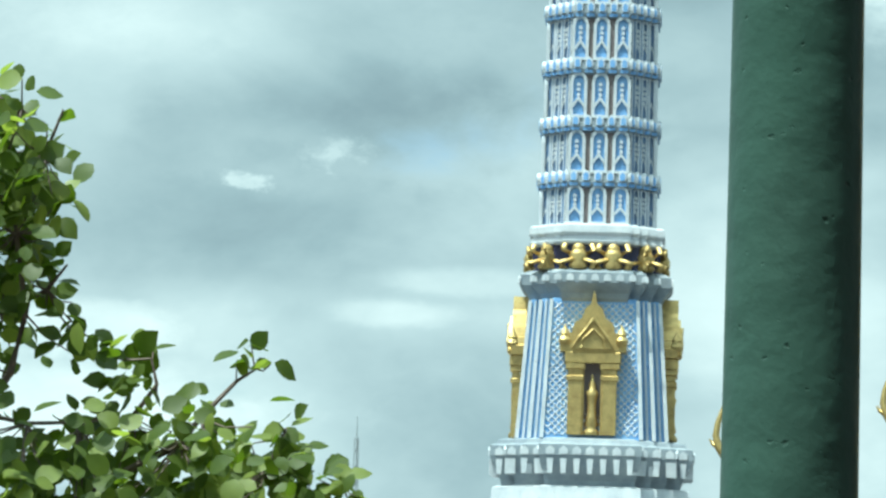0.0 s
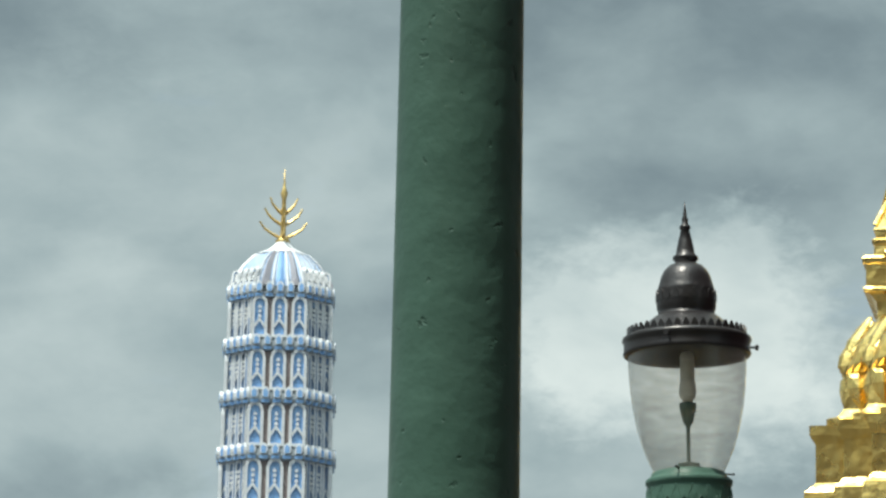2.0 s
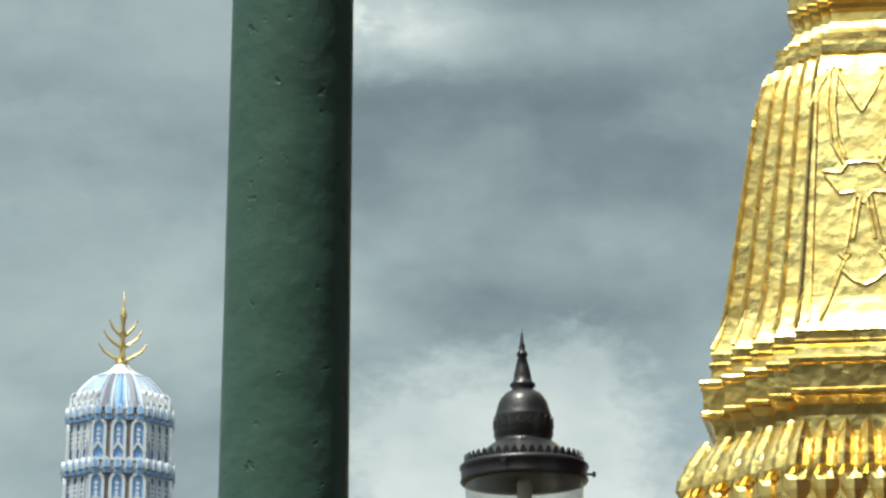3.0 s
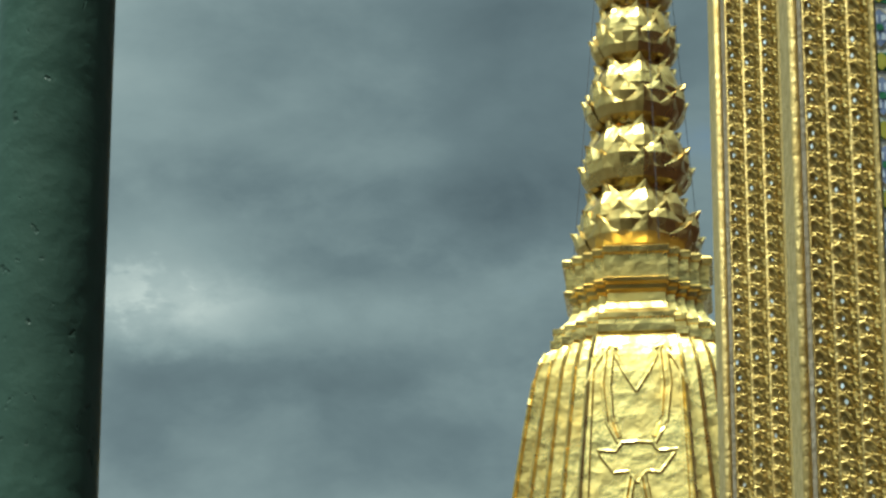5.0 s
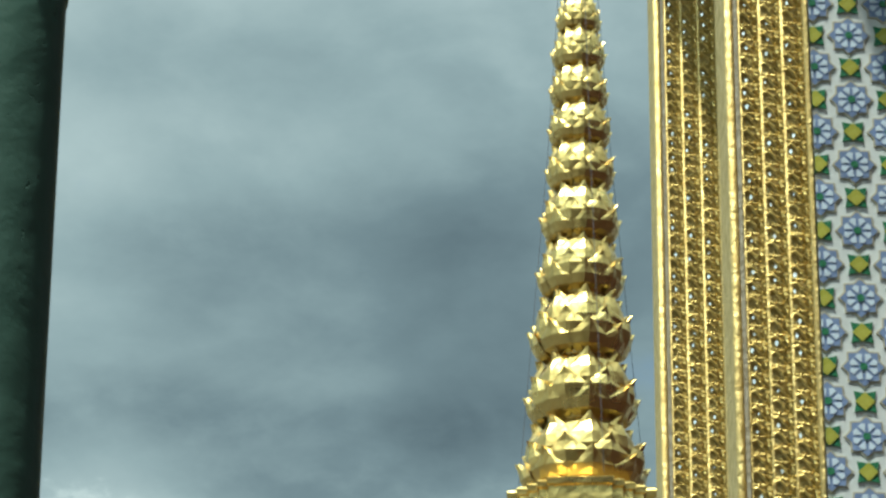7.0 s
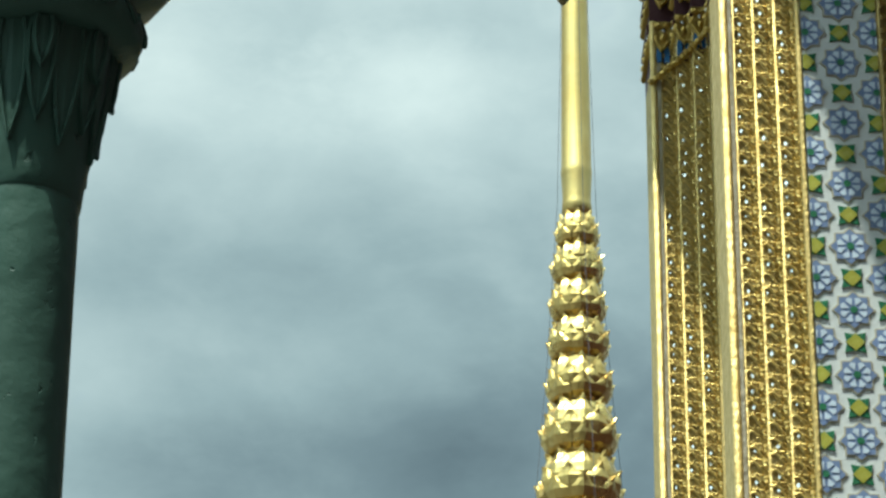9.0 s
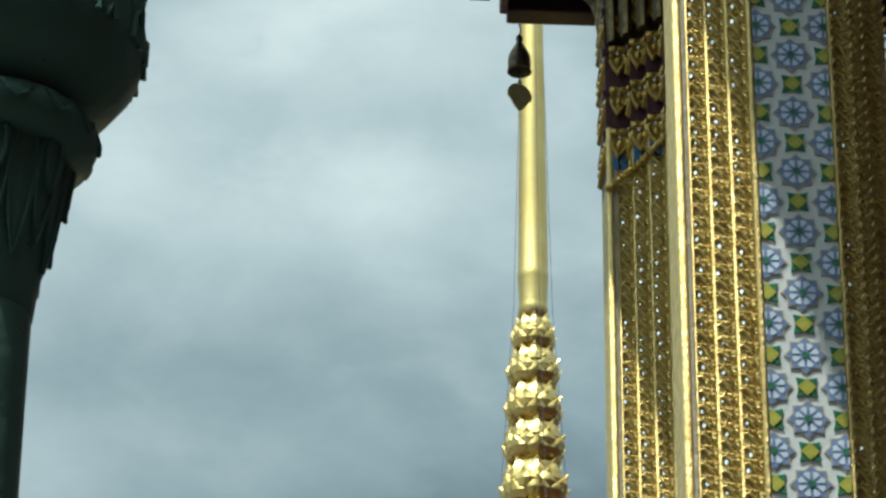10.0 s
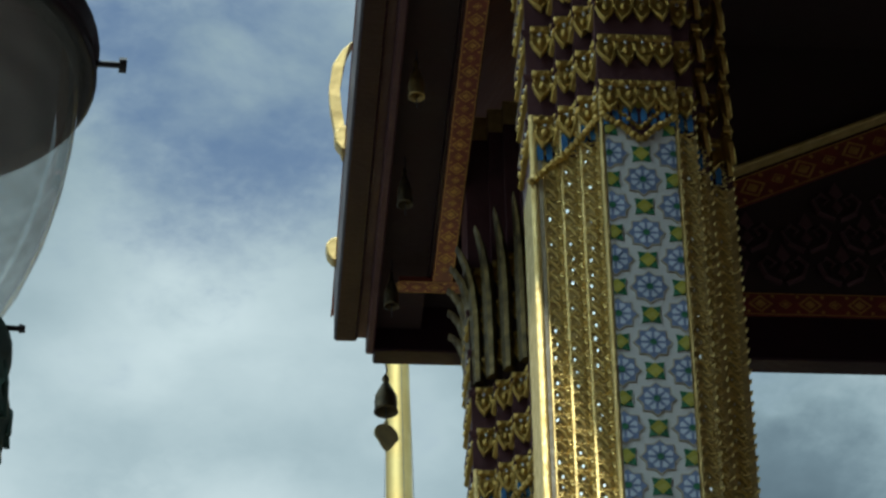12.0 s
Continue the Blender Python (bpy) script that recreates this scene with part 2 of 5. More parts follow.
SLATE_PLASTER = shader("slate_blue_plaster", (0.16, 0.27, 0.48), 0.6, 0.0, (0.15, 0.20, 0.30), 2.0, 0.3, 12.0)
MAUVE_CERAMIC = shader("mauve_grey_ceramic", (0.20, 0.215, 0.26), 0.45, 0.0, (0.28, 0.27, 0.30), 2.5, 0.3, 14.0)
GREY_CERAMIC = shader("grey_ceramic", (0.33, 0.37, 0.40), 0.45, 0.0, (0.22, 0.26, 0.30), 2.5, 0.3, 14.0)
NAVY = shader("navy_glaze", (0.02, 0.03, 0.10), 0.3, 0.0, (0.05, 0.04, 0.08), 3.0)
# tone of the added wall behind the viewer, set dark to dim reflections
DARK_PLASTER = shader("shade_wall_plaster", (0.25, 0.205, 0.175), 0.8, 0.0, (0.18, 0.15, 0.13), 0.8, 0.3, 6.0)
OLD_GOLD = shader("old_gilding", (0.72, 0.54, 0.22), 0.45, 0.85, (0.42, 0.30, 0.12), 3.0, 0.4, 9.0)
TILE_WHITE = shader("white_glaze", (0.76, 0.775, 0.755), 0.25, 0.0, (0.68, 0.71, 0.71), 20.0)
TILE_BLUE = shader("slate_blue_glaze", (0.19, 0.26, 0.46), 0.25, 0.0, (0.25, 0.32, 0.49), 25.0, per_object=0.1)
TILE_PALE = shader("pale_blue_glaze", (0.68, 0.77, 0.86), 0.25, 0.0, (0.62, 0.72, 0.84), 25.0, per_object=0.08)
TILE_GREEN = shader("green_glaze", (0.035, 0.16, 0.075), 0.25, 0.0, (0.05, 0.20, 0.10), 25.0, per_object=0.12)
TILE_OLIVE = shader("olive_yellow_glaze", (0.40, 0.39, 0.07), 0.25, 0.0, (0.46, 0.44, 0.08), 25.0, per_object=0.12)
TILE_LINE = shader("buff_glaze", (0.52, 0.47, 0.32), 0.35, 0.0, (0.42, 0.38, 0.27), 25.0)
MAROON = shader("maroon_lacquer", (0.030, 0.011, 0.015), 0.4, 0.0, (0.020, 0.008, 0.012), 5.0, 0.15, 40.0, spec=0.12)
# same lacquer as MAROON, with light put into its colour
MAROON_LIT = shader("lit_maroon_lacquer", (0.11, 0.055, 0.062), 0.45, 0.0, (0.08, 0.036, 0.040), 6.0, 0.2, 40.0, spec=0.15)
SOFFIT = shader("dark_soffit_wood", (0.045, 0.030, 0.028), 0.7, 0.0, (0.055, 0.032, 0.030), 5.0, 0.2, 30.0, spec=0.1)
RED_LACQUER = shader("red_lacquer", (0.22, 0.040, 0.026), 0.45, 0.0, (0.15, 0.030, 0.020), 20.0)
STENCIL = shader("gold_stencil", (0.66, 0.36, 0.10), 0.5, 0.3, (0.38, 0.18, 0.05), 45.0)
BRONZE = shader("aged_bronze", (0.16, 0.12, 0.06), 0.45, 0.8, (0.07, 0.06, 0.04), 30.0, 0.3, 80.0)
BELL_GOLD = shader("gilt_bronze", (0.50, 0.36, 0.13), 0.4, 0.9, (0.25, 0.18, 0.08), 30.0, 0.2, 80.0)
BRASS_LEAF = shader("brass_leaf", (0.55, 0.44, 0.20), 0.5, 0.5, (0.40, 0.33, 0.17), 25.0)
# distance haze is put into the mast's grey
MAST_GREY = shader("haze_toned_grey", (0.34, 0.38, 0.40), 0.7, 0.0)
WIRE = shader("steel_wire", (0.10, 0.10, 0.11), 0.5, 0.8)
LEAF = shader("leaf_green", (0.12, 0.17, 0.028), 0.5, 0.0, (0.065, 0.105, 0.018), 4.0, per_object=0.1)
LEAF_PALE = shader("young_leaf", (0.26, 0.32, 0.075), 0.5, 0.0, (0.17, 0.22, 0.05), 4.0)
BARK = shader("twig_bark", (0.16, 0.12, 0.10), 0.8, 0.0, (0.10, 0.075, 0.06), 20.0, 0.4, 60.0)
PAVING = shader("grey_paving", (0.070, 0.068, 0.065), 0.75, 0.0, (0.05, 0.048, 0.046), 0.6, 0.3, 12.0)
ROOF_TILE = shader("glazed_roof_tile", (0.25, 0.10, 0.03), 0.35, 0.0, (0.18, 0.07, 0.03), 3.0, 0.2, 20.0)


def glass_material():
    m = bpy.data.materials.new("lamp_glass")
    m.use_nodes = True
    nt = m.node_tree
    N, L = nt.nodes.new, nt.links.new
    nt.nodes.remove(nt.nodes["Principled BSDF"])
    t, g, d, a, b, f = (N("ShaderNodeBsdfTransparent"), N("ShaderNodeBsdfGlossy"), N("ShaderNodeBsdfTranslucent"),
                        N("ShaderNodeMixShader"), N("ShaderNodeMixShader"), N("ShaderNodeLayerWeight"))
    t.inputs[0].default_value = (0.93, 0.93, 0.91, 1)
    d.inputs[0].default_value = (0.55, 0.52, 0.47, 1)
    g.inputs["Roughness"].default_value = 0.03
    f.inputs[0].default_value = 0.12
    n, r, tc = N("ShaderNodeTexNoise"), N("ShaderNodeMapRange"), N("ShaderNodeTexCoord")
    mp = N("ShaderNodeMapping")
    mp.inputs["Scale"].default_value = (3, 3, 14)
    L(tc.outputs["Object"], mp.inputs[0])
    L(mp.outputs[0], n.inputs["Vector"])
    n.inputs["Scale"].default_value, n.inputs["Detail"].default_value = 2.5, 6
    L(n.outputs["Fac"], r.inputs[0])
    r.inputs[1].default_value, r.inputs[2].default_value, r.inputs[3].default_value, r.inputs[4].default_value = 0.3, 0.75, 0.14, 0.38
    L(r.outputs[0], a.inputs[0])
    L(t.outputs[0], a.inputs[1])
    L(d.outputs[0], a.inputs[2])
    L(f.outputs["Facing"], b.inputs[0])
    L(a.outputs[0], b.inputs[1])
    L(g.outputs[0], b.inputs[2])
    L(b.outputs[0], nt.nodes["Material Output"].inputs[0])
    return m


GLASS = glass_material()


def leaf_through(m):
    """Lets some light through a leaf."""
    nt = m.node_tree
    p, out = nt.nodes["Principled BSDF"], nt.nodes["Material Output"]
    tr, mx = nt.nodes.new("ShaderNodeBsdfTranslucent"), nt.nodes.new("ShaderNodeMixShader")
    src = p.inputs["Base Color"].links[0].from_socket
    br = nt.nodes.new("ShaderNodeHueSaturation")
    br.inputs["Value"].default_value, br.inputs["Saturation"].default_value = 1.8, 1.15
    nt.links.new(src, br.inputs["Color"])
    nt.links.new(br.outputs[0], tr.inputs[0])
    mx.inputs[0].default_value = 0.5
    nt.links.new(p.outputs[0], mx.inputs[1])
    nt.links.new(tr.outputs[0], mx.inputs[2])
    nt.links.new(mx.outputs[0], out.inputs[0])


leaf_through(LEAF)
leaf_through(LEAF_PALE)


# ---- mesh helpers ----
def empty(name, m=None):
    ob = new(name)
    ob.empty_display_size = 0.2
    if m is not None:
        ob.matrix_basis = m
    return ob


def mesh_from(name, bm, mats, smooth=False):
    me = bpy.data.meshes.new(name)
    bm.normal_update()
    bm.to_mesh(me)
    bm.free()
    for m in (mats if isinstance(mats, (list, tuple)) else [mats]):
        me.materials.append(m)
    if smooth:
        me.polygons.foreach_set("use_smooth", [True] * len(me.polygons))
    return me


def part(name, bm, material, parent=None, label="", smooth=False, m=None):
    """Links a bmesh (or a ready mesh) as one mesh object under a thing or a part."""
    me = bm if isinstance(bm, bpy.types.Mesh) else mesh_from(name, bm, material, smooth)
    ob = new(name, me)
    if m is not None:
        ob.matrix_basis = m
    ob.parent = parent
    if label:
        ob["label"] = label
    return ob


def box(bm, x0, y0, z0, x1, y1, z1, bev=0.0, mi=0):
    b2 = bm if not bev else bmesh.new()
    vs = [b2.verts.new(p) for p in ((x0, y0, z0), (x1, y0, z0), (x1, y1, z0), (x0, y1, z0), (x0, y0, z1), (x1, y0, z1), (x1, y1, z1), (x0, y1, z1))]
    for f in ((3, 2, 1, 0), (4, 5, 6, 7), (0, 1, 5, 4), (1, 2, 6, 5), (2, 3, 7, 6), (3, 0, 4, 7)):
        b2.faces.new([vs[i] for i in f]).material_index = mi
    if bev:
        bmesh.ops.bevel(b2, geom=b2.edges[:], offset=bev, segments=1, affect="EDGES")
        me = bpy.data.meshes.new("t")
        b2.to_mesh(me)
        b2.free()
        bm.from_mesh(me)
        bpy.data.meshes.remove(me)
    return bm


def loft(bm, rings, cap=True, mi=0, closed=True):
    """Skins a list of equally long point rings."""
    vr = [[bm.verts.new(p) for p in r] for r in rings]
    n = len(vr[0])
    for a, b in zip(vr, vr[1:]):
        for i in range(n if closed else n - 1):
            j = (i + 1) % n
            bm.faces.new((a[i], a[j], b[j], b[i])).material_index = mi
    if cap and closed:
        bm.faces.new(vr[0][::-1]).material_index = mi
        bm.faces.new(vr[-1]).material_index = mi
    return bm


def lathe(bm, profile, seg=32, cap=True, mi=0):
    rings = []
    for r, z in profile:
        rings.append([(max(r, 0.0004) * math.cos(2 * math.pi * i / seg), max(r, 0.0004) * math.sin(2 * math.pi * i / seg), z) for i in range(seg)])
    return loft(bm, rings, cap, mi)


def redent(w, inner=0.44, steps=4):
    """A square of half-width w with stepped corners, counter-clockwise."""
    lv = [w * (inner + (1 - inner) * i / steps) for i in range(steps + 1)]
    quarter = []
    for i in range(steps + 1):
        # from the face y = -w towards the face x = +w
        quarter.append((lv[i], -lv[steps - i]))
        if i < steps:
            quarter.append((lv[i], -lv[steps - i - 1]))
    pts = []
    for k in range(4):
        c, s = (1, 0, -1, 0)[k], (0, 1, 0, -1)[k]
        pts += [(c * x - s * y, s * x + c * y) for x, y in quarter]
    return pts


def stack(bm, sections, inner=0.44, steps=4, mi=0):
    """Stepped-square storeys: (z, half-width) from the bottom up."""
    return loft(bm, [[(x, y, z) for x, y in redent(w, inner, steps)] for z, w in sections], True, mi)


def tube(bm, pts, r0, r1=None, seg=6, mi=0):
    """A round bar along points, from radius r0 to r1."""
    r1 = r0 if r1 is None else r1
    pts = [Vector(p) for p in pts]
    rings = []
    for i, p in enumerate(pts):
        d = (pts[min(i + 1, len(pts) - 1)] - pts[max(i - 1, 0)]).normalized()
        a = d.orthogonal().normalized() if abs(d.z) > 0.95 else d.cross(Vector((0, 0, 1))).normalized()
        b = d.cross(a)
        r = r0 + (r1 - r0) * i / (len(pts) - 1)
        rings.append([p + (a * math.cos(2 * math.pi * k / seg) + b * math.sin(2 * math.pi * k / seg)) * r for k in range(seg)])
    return loft(bm, rings, True, mi)


def slab(bm, outline, y0, y1, mi=0, m=None):
    """An outline in x, z given thickness along y."""
    m = m or Matrix()
    a = [bm.verts.new(m @ Vector((x, y0, z))) for x, z in outline]
    b = [bm.verts.new(m @ Vector((x, y1, z))) for x, z in outline]
    n = len(a)
    bm.faces.new(a).material_index = mi
    bm.faces.new(b[::-1]).material_index = mi
    for i in range(n):
        bm.faces.new((a[i], b[i], b[(i + 1) % n], a[(i + 1) % n])).material_index = mi
    return bm


# ---- ground ----
def ground():
    bm = bmesh.new()
    vs = [bm.verts.new(p) for p in ((-2500, -2500, 0), (2500, -2500, 0), (2500, 2500, 0), (-2500, 2500, 0))]
    bm.faces.new(vs)
    tagged(part("ground", bm, PAVING), "dark grey stone paving of the temple court", "ground", kind="structure")


ground()


# ---- lamp posts ----
def lamp_post(m, bolt_z, label, tall=1.0):
    """Green iron post with a lotus capital, glass urn and a dark spired hood. bolt_z: height of the glass's seat."""
    t = empty("lamp_post", m)
    tagged(t, label, "street lamp", "lamp posts of the court")
    z = bolt_z
    up = Matrix.Translation((0, 0, z)) @ Matrix.Diagonal((1, 1, tall, 1)) @ Matrix.Translation((0, 0, -z))   # height of urn and hood
    bm = bmesh.new()
    lathe(bm, [(0.20, 0), (0.20, 0.12), (0.17, 0.16), (0.17, 0.5), (0.13, 0.56), (0.10, 0.62), (0.078, 0.75), (0.0745, 1.4), (0.070, z - 1.6), (0.0655, z - 0.62),
               (0.0655, z - 0.50), (0.060, z - 0.46)], 40)
    part("shaft", bm, IRON_GREEN, t, smooth=True)
    # neck with long leaves
    bm = bmesh.new()
    lathe(bm, [(0.064, z - 0.512), (0.0672, z - 0.506), (0.0690, z - 0.485), (0.078, z - 0.42), (0.085, z - 0.37), (0.089, z - 0.335), (0.0905, z - 0.318), (0.088, z - 0.302), (0.08, z - 0.296)], 40)
    neck = part("neck", bm, IRON_GREEN, t, smooth=True)
    for ring, (n, zb, zt, rb, rt, w) in enumerate(((8, z - 0.455, z - 0.300, 0.0725, 0.0885, 0.030), (8, z - 0.430, z - 0.300, 0.0765, 0.0915, 0.029), (8, z - 0.365, z - 0.300, 0.0915, 0.0975, 0.019))):
        for k in range(n):
            bm = bmesh.new()
            a = 2 * math.pi * (k + (0.5, 0.0, 0.0)[ring] + 0.12) / n
            rows = []
            for u in (0.0, 0.25, 0.55, 0.85, 1.0):
                r, zz = rb + (rt - rb) * u ** 1.2 + 0.002, zb + (zt - zb) * u
                wd = w * (0.05, 0.55, 0.95, 1.0, 0.8)[(0.0, 0.25, 0.55, 0.85, 1.0).index(u)]
                rows.append([(r - 0.003, -wd), (r + 0.0015, -wd * 0.55), (r + 0.004, 0), (r + 0.0015, wd * 0.55), (r - 0.003, wd)])
                rows[-1] = [(rr * math.cos(a) - y * math.sin(a), rr * math.sin(a) + y * math.cos(a), zz) for rr, y in rows[-1]]
            loft(bm, rows, False, closed=False)
            out = [Vector(q[1]) for q in rows[::-1]] + [Vector(q[3]) for q in rows[1:]]
            tube(bm, [p + Vector((p.x, p.y, 0)).normalized() * 0.002 for p in out], 0.0034, seg=6)
            part("neck_leaf", bm, IRON_GREEN, neck)
    # cushion ring
    bm = bmesh.new()
    lathe(bm, [(0.080, z - 0.302), (0.100, z - 0.298), (0.125, z - 0.285), (0.131, z - 0.268), (0.126, z - 0.250), (0.112, z - 0.238), (0.098, z - 0.232)], 44)
    ring = part("collar", bm, IRON_GREEN, t, smooth=True)
    bm = bmesh.new()
    for k in range(14):
        a = 2 * math.pi * k / 14
        pts = [(0.1325 * math.cos(a + d) * f, 0.1325 * math.sin(a + d) * f, z - zz) for d, f, zz in ((-0.19, 0.84, 0.241), (-0.15, 0.96, 0.252), (-0.08, 1.0, 0.268), (0, 0.995, 0.274), (0.08, 1.0, 0.268), (0.15, 0.96, 0.252), (0.19, 0.84, 0.241))]
        tube(bm, pts, 0.0030, seg=5)
    part("scallops", bm, IRON_GREEN, ring)
    # bowl
    bm = bmesh.new()
    lathe(bm, [(0.098, z - 0.235), (0.112, z - 0.222), (0.150, z - 0.200), (0.174, z - 0.165), (0.182, z - 0.130), (0.178, z - 0.090), (0.173, z - 0.060), (0.174, z - 0.045),
               (0.180, z - 0.038), (0.180, z - 0.022), (0.172, z - 0.015), (0.160, z - 0.010), (0.157, z + 0.004), (0.150, z + 0.012), (0.128, z + 0.020)], 48)
    bowl = part("bowl", bm, IRON_GREEN, t, smooth=True)
    bm = bmesh.new()
    for k in range(16):
        a = 2 * math.pi * k / 16
        for s in (-1, 1):
            pts = [((0.1795 + o) * math.cos(a + s * d), (0.1795 + o) * math.sin(a + s * d), z - zz) for d, o, zz in ((0.0, 0.0, 0.150), (0.08, 0.0, 0.118), (0.15, -0.003, 0.080), (0.19, -0.006, 0.055))]
            tube(bm, pts, 0.0042, 0.0025, seg=5)
        pts = [((0.1815) * math.cos(a + d), (0.1815) * math.sin(a + d), z - zz) for d, zz in ((-0.09, 0.150), (-0.06, 0.118), (0, 0.106), (0.06, 0.118), (0.09, 0.150))]
        tube(bm, pts, 0.0042, seg=5)
    part("leaf_relief", bm, IRON_GREEN, bowl, "raised leaf pattern round the bowl")
    for k in range(3):
        a = radians(-2 + 120 * k)
        bm = bmesh.new()
        tube(bm, [(0.13 * math.cos(a), 0.13 * math.sin(a), z + 0.012), (0.190 * math.cos(a), 0.190 * math.sin(a), z + 0.012)], 0.0036, seg=8)
        tube(bm, [(0.186 * math.cos(a), 0.186 * math.sin(a), z + 0.012), (0.190 * math.cos(a), 0.190 * math.sin(a), z + 0.012), (0.194 * math.cos(a), 0.194 * math.sin(a), z + 0.012)], 0.0062, 0.005, seg=10)
        part("set_screw", bm, IRON_DARK, bowl)
    # glass urn, with thickness
    prof = [(0.142, z + 0.010), (0.163, z + 0.05), (0.188, z + 0.11), (0.212, z + 0.19), (0.230, z + 0.28), (0.240, z + 0.36), (0.245, z + 0.43), (0.247, z + 0.50)]
    bm = bmesh.new()
    lathe(bm, prof, 56, cap=False)
    g = part("glass_urn", bm, GLASS, t, "clear dusty glass", smooth=True, m=up)
    g.visible_shadow = False
    bm = bmesh.new()
    lathe(bm, [(0.05, z + 0.03), (0.045, z + 0.05), (0.012, z + 0.055), (0.008, z + 0.06), (0.008, z + 0.20), (0.020, z + 0.215), (0.034, z + 0.27), (0.036, z + 0.295), (0.02, z + 0.30)], 20)
    part("lamp_holder", bm, IRON_GREEN, t, smooth=True, m=up)
    bm = bmesh.new()
    lathe(bm, [(0.018, z + 0.30), (0.032, z + 0.32), (0.037, z + 0.345), (0.033, z + 0.375), (0.030, z + 0.39), (0.030, z + 0.49), (0.02, z + 0.505)], 20)
    part("bulb", bm, PORCELAIN, t, "frosted white bulb", smooth=True, m=up)
    # hood
    bm = bmesh.new()
    lathe(bm, [(0.06, z + 0.60), (0.20, z + 0.545), (0.244, z + 0.500), (0.262, z + 0.488), (0.268, z + 0.496), (0.264, z + 0.506), (0.263, z + 0.540), (0.270, z + 0.548), (0.268, z + 0.560), (0.255, z + 0.568), (0.236, z + 0.576),
               (0.19, z + 0.604), (0.15, z + 0.636), (0.130, z + 0.652), (0.118, z + 0.658), (0.118, z + 0.672), (0.124, z + 0.684), (0.125, z + 0.735), (0.121, z + 0.748), (0.123, z + 0.758), (0.118, z + 0.768), (0.111, z + 0.790),
               (0.104, z + 0.815), (0.092, z + 0.840), (0.073, z + 0.860), (0.050, z + 0.872), (0.042, z + 0.878),
               (0.054, z + 0.890), (0.052, z + 0.902), (0.040, z + 0.910), (0.037, z + 0.930), (0.028, z + 0.972), (0.018, z + 1.012), (0.024, z + 1.020), (0.022, z + 1.030), (0.012, z + 1.040), (0.014, z + 1.055),
               (0.009, z + 1.07), (0.005, z + 1.10), (0.001, z + 1.135)], 56)
    hood = part("hood", bm, IRON_DARK, t, "dark bronze-coloured iron hood with a ringed spire", smooth=True, m=up)
    rim = mesh_from("crest_leaf", slab(bmesh.new(), [(-0.013, 0), (0.013, 0), (0.014, 0.014), (0.006, 0.03), (0, 0.037), (-0.006, 0.03), (-0.014, 0.014)], -0.004, 0.004), IRON_DARK)
    crest = mesh_from("crest_leaf", slab(bmesh.new(), [(-0.012, -0.03), (0.012, -0.03), (0.010, 0.0), (0, 0.016), (-0.010, 0.0)], -0.004, 0.004), IRON_DARK)
    for me, n, r, zz in ((rim, 44, 0.246, 0.566), (crest, 20, 0.123, 0.742)):
        for k in range(n):
            part("crest_leaf", me, None, hood, m=Matrix.Rotation(2 * math.pi * k / n, 4, "Z") @ Matrix.Translation((r, 0, z + zz)) @ Matrix.Rotation(radians(90), 4, "Z"))
    for k in range(3):
        a = radians(-2 + 120 * k)
        bm = bmesh.new()
        tube(bm, [(0.262 * math.cos(a), 0.262 * math.sin(a), z + 0.535), (0.300 * math.cos(a), 0.300 * math.sin(a), z + 0.535)], 0.005, seg=8)
        tube(bm, [(0.296 * math.cos(a), 0.296 * math.sin(a), z + 0.535), (0.306 * math.cos(a), 0.306 * math.sin(a), z + 0.535)], 0.012, seg=10)
        part("thumb_screw", bm, IRON_DARK, hood)
    return t


lamp_post(pose(-0.0425, 3.595, 0), 3.985, "dark green cast-iron lamp post standing close by", 0.82)
lamp_post(pose(0.965, 13.856, 0, 0, -1.05, 12), 3.874, "green cast-iron lamp post with clear glass urn and dark hood", 1.03)


